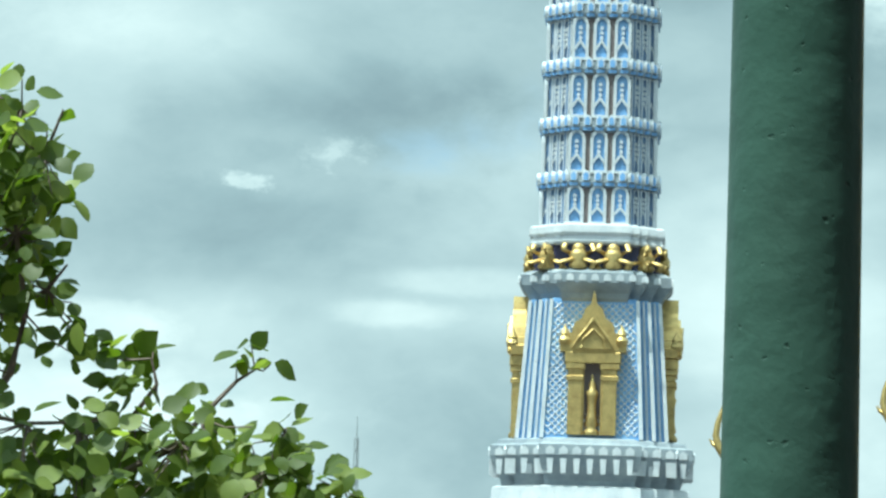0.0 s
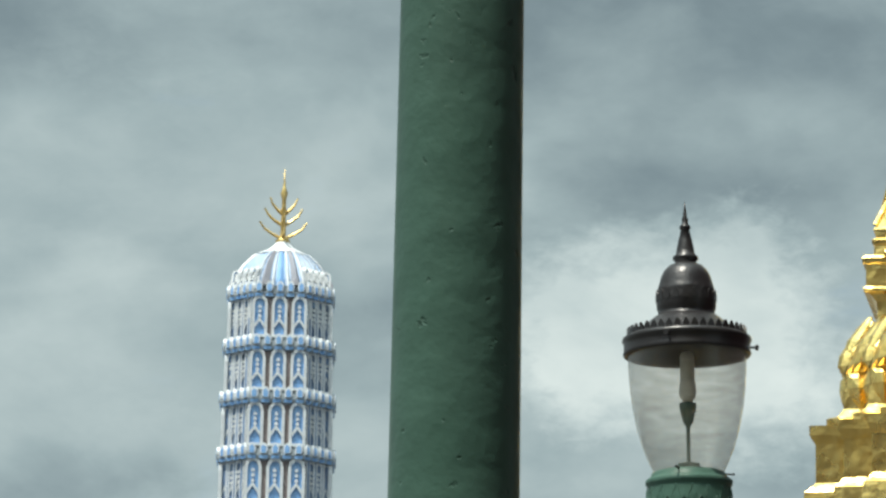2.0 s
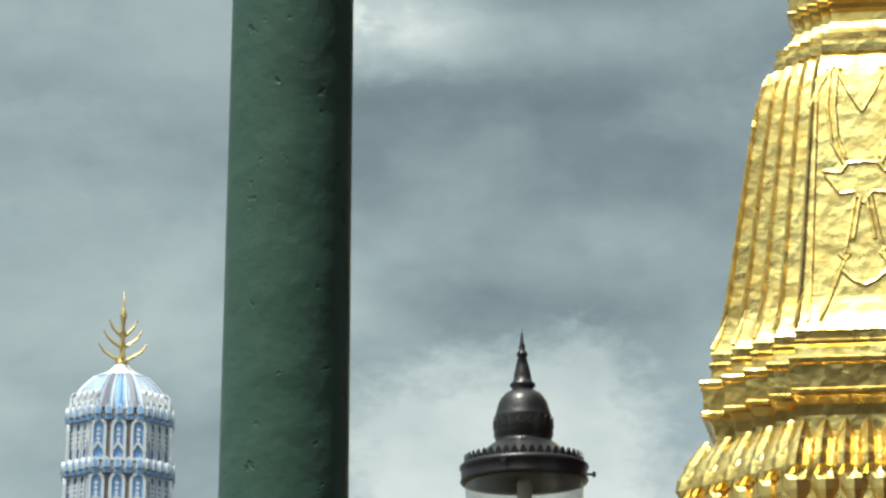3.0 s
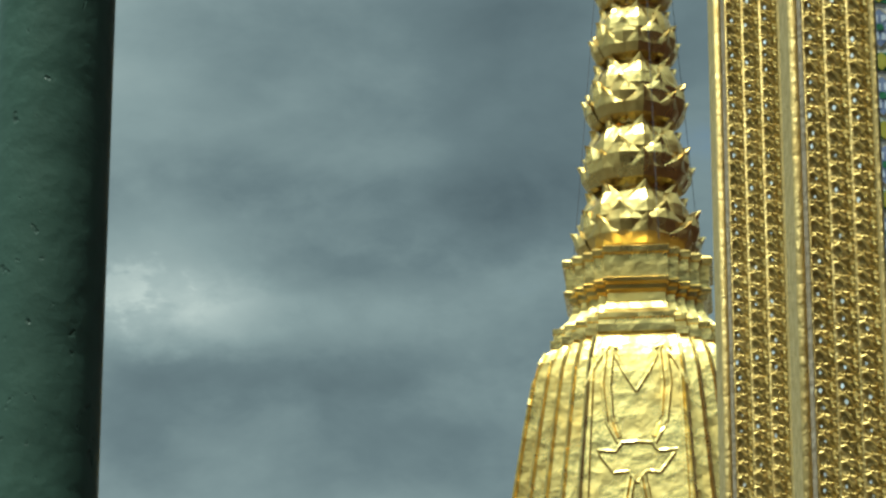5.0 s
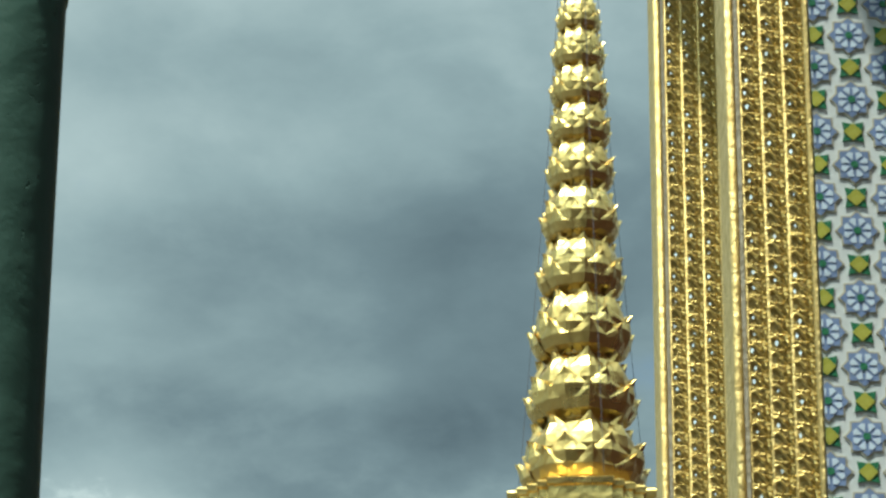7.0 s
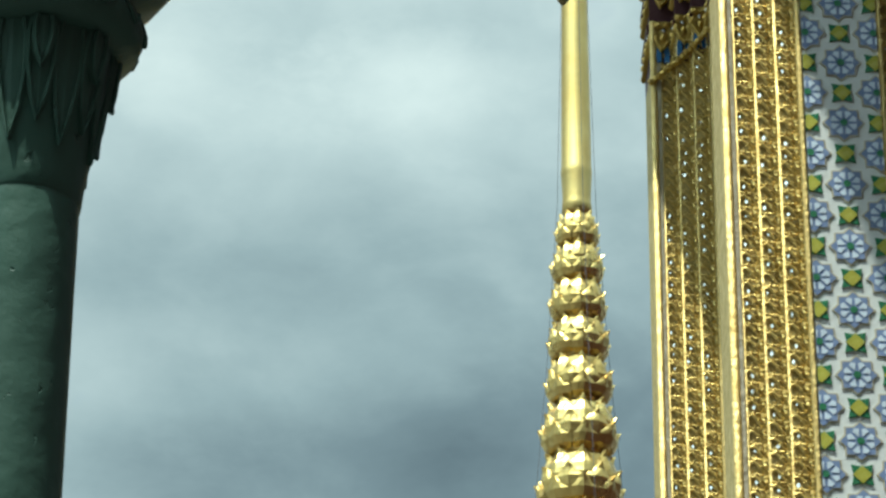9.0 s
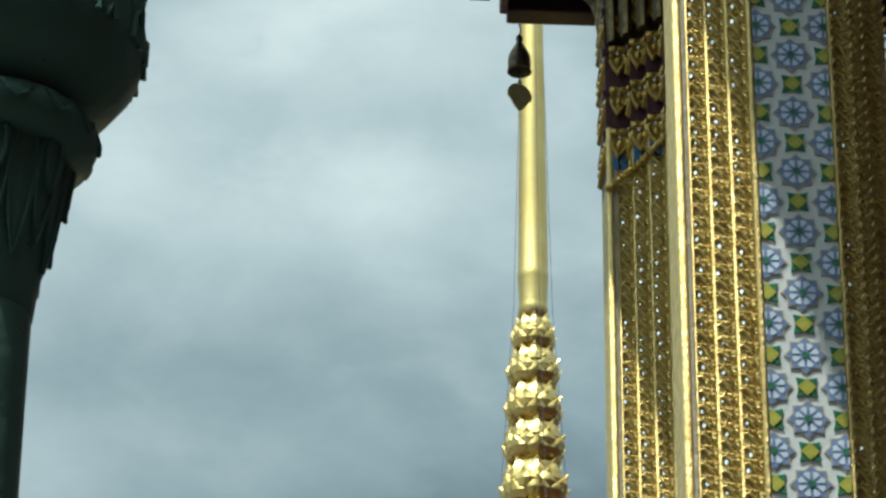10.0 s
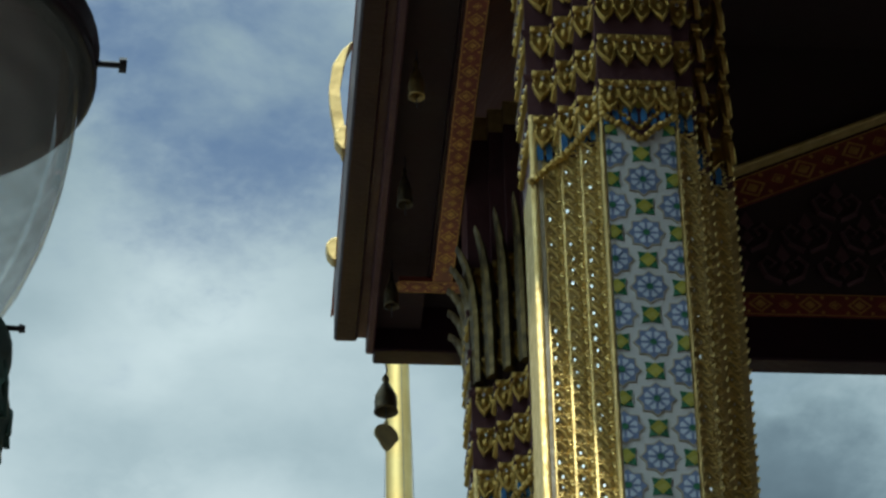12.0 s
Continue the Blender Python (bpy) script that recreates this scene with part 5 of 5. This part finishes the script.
def lozenge_band(name, length, w, parent, m, label=""):
    """Red lacquer board with gold stencilled lozenges along x, facing -z."""
    bm = bmesh.new()
    box(bm, 0, -w / 2, 0, length, w / 2, 0.02)
    ob = part(name, bm, RED_LACQUER, parent, label, m=m)
    bm = bmesh.new()
    step = w * 1.9
    k = int(length / step)
    for i in range(k + 1):
        for dx, s in ((0, 1.0), (step / 2, 0.55)):
            x = i * step + dx
            if x + w > length:
                continue
            for r0, r1 in ((0.40, 0.30), (0.20, 0.0)):
                q = []
                for r in (r0, r1):
                    q.append([(x + r * w * 1.2 * s, 0), (x, r * w * s), (x - r * w * 1.2 * s, 0), (x, -r * w * s)])
                o = [bm.verts.new((a, b, -0.003)) for a, b in q[0]]
                if r1:
                    inn = [bm.verts.new((a, b, -0.003)) for a, b in q[1]]
                    for j in range(4):
                        bm.faces.new((o[j], inn[j], inn[(j + 1) % 4], o[(j + 1) % 4]))
                else:
                    bm.faces.new(o[::-1])
        for dx in (0.25, 0.75):
            for sy in (-1, 1):
                x, y = i * step + dx * step, sy * w * 0.34
                if x < length:
                    bm.faces.new([bm.verts.new((x + a * w * 0.09, y + b * w * 0.09, -0.003)) for a, b in ((1, 0), (0, -1), (-1, 0), (0, 1))])
    for sy in (-1, 1):
        bm.faces.new([bm.verts.new((x, sy * w * y, -0.003)) for x, y in ((0, 0.44), (0, 0.485), (length, 0.485), (length, 0.44))][::sy])
    part("stencil", bm, STENCIL, ob, "gold stencilled lozenges")
    return ob


def roof():
    t = empty("pavilion_roof", PAV)
    tagged(t, "dark maroon lacquered eave and roof with gold stencilled bands", "roof")
    bm = bmesh.new()
    box(bm, -0.687, V0, EZ, -0.60, V1, EZ + 0.24, 0.008)
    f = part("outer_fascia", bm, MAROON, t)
    bm = bmesh.new()
    box(bm, -0.60, V0, EZ + 0.04, -0.565, V1 + 0.03, EZ + 0.26)
    box(bm, -0.565, V0, EZ + 0.004, -0.535, V1 + 0.09, EZ + 0.24, 0.006)
    # board edge takes the lit tone of the maroon
    part("inner_fascia", bm, MAROON_LIT, t, "inner fascia board, its edge coloured as lit")
    bm = bmesh.new()
    box(bm, -0.535, V0, EZ + 0.10, -0.36, V1 + 0.05, EZ + 0.14)
    box(bm, -0.36, V1 - 0.45, EZ + 0.205, 0.55, V1 + 0.06, EZ + 0.235)
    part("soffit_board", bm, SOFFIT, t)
    bm = bmesh.new()
    box(bm, -0.36, V0, EZ + 0.03, -0.27, V1 - 0.38, EZ + 0.20)
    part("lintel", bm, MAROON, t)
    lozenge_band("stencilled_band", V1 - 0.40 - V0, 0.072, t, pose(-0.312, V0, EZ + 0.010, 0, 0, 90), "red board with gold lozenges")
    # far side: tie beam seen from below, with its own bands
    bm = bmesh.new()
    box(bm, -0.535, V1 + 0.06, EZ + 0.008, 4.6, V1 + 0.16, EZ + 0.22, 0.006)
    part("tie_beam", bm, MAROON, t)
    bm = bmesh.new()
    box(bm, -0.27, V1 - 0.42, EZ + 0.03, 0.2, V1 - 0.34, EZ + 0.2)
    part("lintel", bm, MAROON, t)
    lozenge_band("stencilled_band", 0.42, 0.07, t, pose(-0.47, V1 - 0.36, EZ + 0.012, 0, 0, 0))
    lozenge_band("stencilled_band", 4.0, 0.10, t, pose(0.55, V1 + 0.052, EZ + 0.25, -90, 0, 0), "gold stencilled band along the beam")
    bm = bmesh.new()
    box(bm, 0.5, V1 + 0.06, EZ + 0.19, 4.6, V1 + 0.16, EZ + 1.5)
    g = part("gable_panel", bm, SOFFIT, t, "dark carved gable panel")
    # carved foliage, denser where the panel is tall
    for i in range(11):
        for row in range(4):
            cx, cz = 0.80 + 0.23 * i + 0.10 * (row % 2), EZ + 0.42 + 0.15 * row
            if cz > EZ + 0.66 + 0.465 * (cx - 0.70) - 0.16:
                continue
            bm = bmesh.new()
            for s in (-1, 1):
                tube(bm, [(s * 0.01, 0, -0.07), (s * 0.07, -0.008, -0.045), (s * 0.092, -0.010, 0.01), (s * 0.06, -0.010, 0.045), (s * 0.03, -0.008, 0.02), (s * 0.05, -0.006, -0.002)], 0.013, 0.007, seg=6)
                slab(bm, [(s * x, z) for x, z in ((0.0, 0.02), (0.028, 0.05), (0.016, 0.075), (0.0, 0.105))][::s], -0.012, 0.0)
            slab(bm, [(0.0, -0.045), (0.022, -0.02), (0.0, 0.012), (-0.022, -0.02)], -0.016, 0.0)
            part("carved_scroll", bm, MAROON_LIT, g, "carved foliage scroll", m=Matrix.Translation((cx, V1 + 0.056, cz)))
    # raking band of the gable
    sl = math.atan2(0.27, 0.58)
    bm = bmesh.new()
    box(bm, 0, -0.06, -0.005, 3.2, 0.0, 0.012, 0.003)
    mm = Matrix.Translation((0.70, V1 + 0.05, EZ + 0.76)) @ Matrix.Rotation(-sl, 4, "Y")
    part("gable_rail", bm, GOLD_EDGE, t, "thin gilded rail along the gable", m=mm)
    lozenge_band("stencilled_band", 3.2, 0.12, t, Matrix.Translation((0.70, V1 + 0.05, EZ + 0.76)) @ Matrix.Rotation(-sl, 4, "Y") @ pose(0, 0, -0.075, -90, 0, 0))
    # ceiling and roof slopes close the top
    bm = bmesh.new()
    box(bm, -0.27, V0, EZ + 1.5, 4.6, V1 + 0.16, EZ + 1.56)
    box(bm, -0.29, V0, EZ + 0.24, -0.25, V1 + 0.06, EZ + 1.5)
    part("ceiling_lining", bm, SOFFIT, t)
    bm = bmesh.new()
    vs = [bm.verts.new(p) for p in ((-0.69, V0, EZ + 0.24), (-0.69, V1 + 0.2, EZ + 0.24), (2.2, V1 + 0.2, EZ + 3.2), (2.2, V0, EZ + 3.2), (5.1, V0, EZ + 0.24), (5.1, V1 + 0.2, EZ + 0.24))]
    for q in ((0, 1, 2, 3), (3, 2, 5, 4)):
        bm.faces.new([vs[i] for i in q])
    bmesh.ops.solidify(bm, geom=bm.faces[:], thickness=-0.06)
    part("roof_slope", bm, ROOF_TILE, t)
    # gilded horns standing along the roof edge
    horn = [(0.005, 0.0), (-0.020, 0.10), (-0.038, 0.22), (-0.042, 0.30), (-0.030, 0.40), (0.005, 0.47), (0.046, 0.515), (0.020, 0.45), (0.002, 0.38), (-0.004, 0.29), (0.004, 0.19), (0.018, 0.09), (0.036, 0.0)]
    bud = [(0.0, 0.0), (-0.022, 0.03), (-0.028, 0.07), (-0.010, 0.10), (0.02, 0.11), (0.04, 0.05), (0.04, 0.0)]
    for v, z, o in ((2.0, 0.255, horn), (1.93, 0.225, bud), (2.62, 0.225, bud), (0.9, 0.255, horn)):
        bm = bmesh.new()
        slab(bm, [(x, zz) for x, zz in o], -0.026, 0.026)
        bmesh.ops.bevel(bm, geom=bm.edges[:], offset=0.005, segments=1, affect="EDGES")
        part("roof_horn", bm, OLD_GOLD, t, "gilded horn ornament on the roof edge", m=Matrix.Translation((-0.698, v, EZ + z)))


roof()


def wind_bell(m, leaf, gold):
    t = empty("wind_bell", m)
    tagged(t, "bronze wind bell with heart-shaped brass leaf under eave" if leaf else "small aged bronze wind bell under the dark eave", "bell", "wind bells along the eave")
    mat = BELL_GOLD if gold else BRONZE
    bm = bmesh.new()
    tube(bm, [(0, 0, 0.0), (0.006, 0, -0.03), (0, 0, -0.055)], 0.003, seg=6)
    part("hook", bm, WIRE, t)
    bm = bmesh.new()
    lathe(bm, [(0.004, -0.05), (0.011, -0.06), (0.014, -0.072), (0.010, -0.085), (0.018, -0.10), (0.030, -0.122), (0.040, -0.145), (0.043, -0.17), (0.042, -0.20), (0.046, -0.214), (0.040, -0.216), (0.034, -0.19), (0.0, -0.15)], 24, cap=False)
    part("bell_body", bm, mat, t, smooth=True)
    bm = bmesh.new()
    tube(bm, [(0, 0, -0.16), (0.001, 0, -0.262)], 0.0025, seg=6)
    part("clapper", bm, WIRE, t)
    if leaf:
        bm = bmesh.new()
        o = []
        for i in range(24):
            a = 2 * math.pi * i / 24
            x, z = 0.050 * math.sin(a) * (1 - 0.18 * (math.cos(a) < -0.4)), 0.048 * math.cos(a)
            if math.cos(a) < 0:
                z = z * (1.0 + 0.45 * (1 - abs(math.sin(a))) ** 1.2)
            o.append((x, z - 0.315))
        slab(bm, o[::-1], -0.003, 0.003)
        tube(bm, [(0, 0, -0.255), (0, 0, -0.275)], 0.008, seg=8)
        part("wind_leaf", bm, BRASS_LEAF, t, "heart-shaped brass leaf")
    return t


wind_bell(PAV @ pose(-0.488, 2.93, EZ - 0.005, 0, 0, 25), True, False)
SLIM = Matrix.Diagonal((0.62, 0.62, 0.95, 1))
wind_bell(PAV @ pose(-0.497, 2.40, EZ + 0.10) @ SLIM, False, False)
wind_bell(PAV @ pose(-0.488, 1.77, EZ + 0.10) @ SLIM, False, False)
wind_bell(PAV @ pose(-0.488, 1.16, EZ + 0.10) @ SLIM, False, True)


# ---- walls added out of view, beside and behind the viewer, to block light ----
def closing_walls():
    bm = bmesh.new()
    box(bm, 2.1, -22, 0, 2.6, -1.7, 9.95)
    tagged(part("shade_wall_side", bm, MAROON_LIT, None, m=PAV), "unseen plain dark wall added to block light from the right", "wall", kind="structure")

    bm = bmesh.new()
    box(bm, 0, 12.3, 0, 4.0, 34, 14.0)
    tagged(part("shade_wall_far", bm, MAROON_LIT, None, m=pose(0, 0, 0, 0, 0, -24.0)), "unseen plain dark wall added to darken the far right", "wall", kind="structure")
    bm = bmesh.new()
    box(bm, -13, -7.0, 0, 13, -6.2, 16.0)
    tagged(part("shade_wall_behind", bm, DARK_PLASTER), "unseen plain wall added behind the viewer to block sky light", "wall", kind="structure")


closing_walls()


# ---- tree with rounded leaves ----
def leaf_verts(c, d, up, s, curl):
    """A folded, pointed-oval leaf with its stalk at c."""
    d = d.normalized()
    side = d.cross(up)
    side = side.normalized() if side.length > 1e-3 else d.orthogonal().normalized()
    nrm = side.cross(d)
    out = []
    for u, w in ((0.0, 0.02), (0.18, 0.30), (0.42, 0.42), (0.70, 0.33), (1.0, 0.02)):
        p = c + d * (u * s) + nrm * (-curl * s * u * u)
        out.append((p - side * w * s + nrm * 0.10 * w * s, p, p + side * w * s + nrm * 0.10 * w * s))
    return out


def tree():
    rnd = random.Random(11)
    t = empty("tree", pose(-4.6, 10.4, 0))
    tagged(t, "leafy tree with rounded green leaves on grey twigs", "tree")
    base = Vector((-4.6, 10.4, 0))
    def v(x, y, z):
        return Vector((x, y, z)) - base
    wood = bmesh.new()
    tube(wood, [v(-4.6, 10.4, 0), v(-4.55, 10.42, 0.9), v(-4.4, 10.4, 1.6), v(-4.2, 10.3, 2.2)], 0.16, 0.09, seg=12)
    part("trunk", wood, BARK, t, smooth=True)
    wood = bmesh.new()
    limbs = [
        [(-4.3, 10.35, 1.9), (-3.6, 10.3, 2.0), (-2.9, 10.3, 2.08), (-2.50, 10.25, 2.22), (-2.42, 10.2, 2.32), (-2.38, 10.2, 2.50), (-2.42, 10.2, 2.75), (-2.46, 10.2, 3.0), (-2.42, 10.2, 3.14)],
        [(-2.9, 10.3, 2.08), (-2.55, 10.25, 2.20), (-2.36, 10.2, 2.165), (-2.20, 10.25, 2.175), (-2.05, 10.3, 2.20)],
        [(-4.2, 10.3, 1.6), (-3.2, 10.3, 1.75), (-2.4, 10.3, 1.85), (-1.9, 10.3, 2.12), (-1.84, 10.3, 2.20), (-1.74, 10.35, 2.32), (-1.68, 10.35, 2.36)],
        [(-3.2, 10.3, 1.75), (-2.2, 10.35, 1.75), (-1.8, 10.35, 1.9), (-1.64, 10.35, 2.04), (-1.58, 10.37, 2.18)],
        [(-2.2, 10.35, 1.75), (-1.7, 10.38, 1.82), (-1.5, 10.4, 1.95), (-1.40, 10.4, 2.02)],
        [(-2.05, 10.3, 2.20), (-1.98, 10.3, 2.30), (-2.0, 10.3, 2.38)],
        [(-2.46, 10.2, 2.5), (-2.32, 10.22, 2.58), (-2.26, 10.22, 2.66)],
        [(-2.48, 10.2, 2.9), (-2.34, 10.2, 3.0), (-2.29, 10.2, 3.14)],
        [(-2.9, 10.3, 2.08), (-2.7, 10.3, 2.6), (-2.62, 10.3, 3.0)],
    ]
    tips = []
    for ln in limbs:
        pts = [v(*p) for p in ln]
        tube(wood, pts, 0.022 if len(ln) > 6 else 0.011, 0.0035, seg=6)
        tips.append(pts)
    # clusters: centre, spread, count
    clusters = [((-2.50, 10.2, 2.96), (0.13, 0.25, 0.17), 210), ((-2.33, 10.2, 3.03), (0.05, 0.1, 0.07), 16), ((-2.44, 10.2, 2.86), (0.10, 0.25, 0.16), 130), ((-2.48, 10.2, 2.62), (0.10, 0.2, 0.12), 75),
                ((-2.36, 10.2, 2.56), (0.07, 0.15, 0.07), 26), ((-2.22, 10.25, 2.42), (0.06, 0.12, 0.06), 18), ((-2.06, 10.3, 2.32), (0.06, 0.12, 0.09), 34),
                ((-2.15, 10.3, 2.06), (0.24, 0.3, 0.10), 190), ((-1.88, 10.3, 2.09), (0.12, 0.2, 0.08), 70), ((-1.70, 10.35, 2.05), (0.10, 0.2, 0.10), 75),
                ((-1.70, 10.35, 2.40), (0.05, 0.05, 0.045), 12), ((-1.83, 10.35, 2.27), (0.03, 0.05, 0.02), 4), ((-1.58, 10.37, 2.14), (0.05, 0.1, 0.08), 26), ((-1.52, 10.4, 2.02), (0.09, 0.15, 0.07), 40),
                ((-1.40, 10.4, 2.00), (0.05, 0.1, 0.035), 12), ((-2.1, 10.3, 1.90), (0.45, 0.3, 0.10), 300), ((-2.75, 10.3, 2.72), (0.2, 0.3, 0.40), 300), ((-2.9, 10.3, 2.0), (0.3, 0.3, 0.2), 180), ((-2.42, 10.25, 2.02), (0.16, 0.3, 0.08), 80)]
    sets = ([], [])
    for c, sp, n in clusters:
        for _ in range(n):
            p = v(*c) + Vector((max(-1.5, min(1.5, rnd.gauss(0, 0.8))) * sp[0], rnd.gauss(0, sp[1]), max(-1.5, min(1.5, rnd.gauss(0, 0.8))) * sp[2]))
            d = Vector((rnd.uniform(-1, 1), rnd.uniform(-1, 0.4), rnd.uniform(-1.0, 0.7)))
            up = Vector((rnd.uniform(-0.8, 0.8), rnd.uniform(-1.2, 0.2), rnd.uniform(0.2, 1)))
            s = rnd.uniform(0.050, 0.094)
            sets[0 if rnd.random() < 0.72 else 1].append(leaf_verts(p, d, up, s, rnd.uniform(0.0, 0.35)))
            if rnd.random() < 0.25:
                near = min((q for l in tips for q in l), key=lambda q: (q - p).length)
                if (near - p).length < 0.4:
                    tube(wood, [near, near.lerp(p, 0.5) + Vector((0, 0, -0.015)), p], 0.0035, 0.002, seg=4)
    part("limb", wood, BARK, t)
    for leaves, mat, nm in ((sets[0], LEAF, "crown"), (sets[1], LEAF_PALE, "young_leaves")):
        vs, fs = [], []
        for rows in leaves:
            b = len(vs)
            for r in rows:
                vs += [tuple(p) for p in r]
            for i in range(4):
                for j in range(2):
                    a = b + i * 3 + j
                    fs.append((a, a + 1, a + 4, a + 3))
        me = bpy.data.meshes.new(nm)
        me.from_pydata(vs, [], fs)
        me.materials.append(mat)
        me.polygons.foreach_set("use_smooth", [True] * len(fs))
        ob = part(nm, me, None, t)
        tagged(ob, kind="stuff")


tree()


# ---- far things on the skyline ----
def mast():
    bm = bmesh.new()
    for dx, dy in ((-0.5, -0.4), (0.5, -0.4), (0, 0.5)):
        tube(bm, [(dx, dy, 0), (dx * 0.3, dy * 0.3, 18.5)], 0.10, 0.06, seg=5)
    for i in range(12):
        z = 0.5 + i * 1.5
        k = 1 - 0.7 * z / 18.5
        tube(bm, [(-0.5 * k, -0.4 * k, z), (0.5 * k, -0.4 * k, z + 1.2)], 0.06, seg=4)
        tube(bm, [(0.5 * k, -0.4 * k, z), (0, 0.5 * k, z + 1.2)], 0.06, seg=4)
    tube(bm, [(0, 0, 18.3), (0, 0, 20.4)], 0.07, 0.03, seg=5)
    tagged(part("radio_mast", bm, MAST_GREY, None, m=pose(-37.6, 297.6, 0)), "thin far grey lattice mast on the skyline", "mast")


mast()


def roof_finial(m, label):
    """Gilded roof-end finial: a slim stem that curves up like a bird's neck."""
    t = empty("roof_finial", m)
    tagged(t, label, "finial", "roof finials behind the lamp post")
    bm = bmesh.new()
    pts = [(0.45, 0, -1.2), (0.33, 0, -0.55), (0.22, 0, -0.28), (0.06, 0, -0.06), (-0.05, 0, 0.10), (-0.09, 0, 0.28), (-0.06, 0, 0.50), (0.0, 0, 0.68), (0.045, 0, 0.82), (0.04, 0, 0.95)]
    tube(bm, pts, 0.11, 0.025, seg=8)
    part("stem", bm, OLD_GOLD, t, smooth=True)
    bm = bmesh.new()
    tube(bm, [(-0.09, 0, 0.1), (-0.16, 0, 0.14), (-0.2, 0, 0.22)], 0.05, 0.015, seg=6)
    part("beak", bm, OLD_GOLD, t)
    bm = bmesh.new()
    z0 = m.translation.z
    tube(bm, [(0.49, 0, -z0), (0.45, 0, -1.15)], 0.16, 0.12, seg=10)
    part("post", bm, OLD_GOLD, t)
    return t


roof_finial(pose(-1.15, 59.98, 4.90), "slim gilded roof finial curving upward")
roof_finial(pose(1.77, 59.97, 5.55), "larger slim gilded roof finial curving upward")
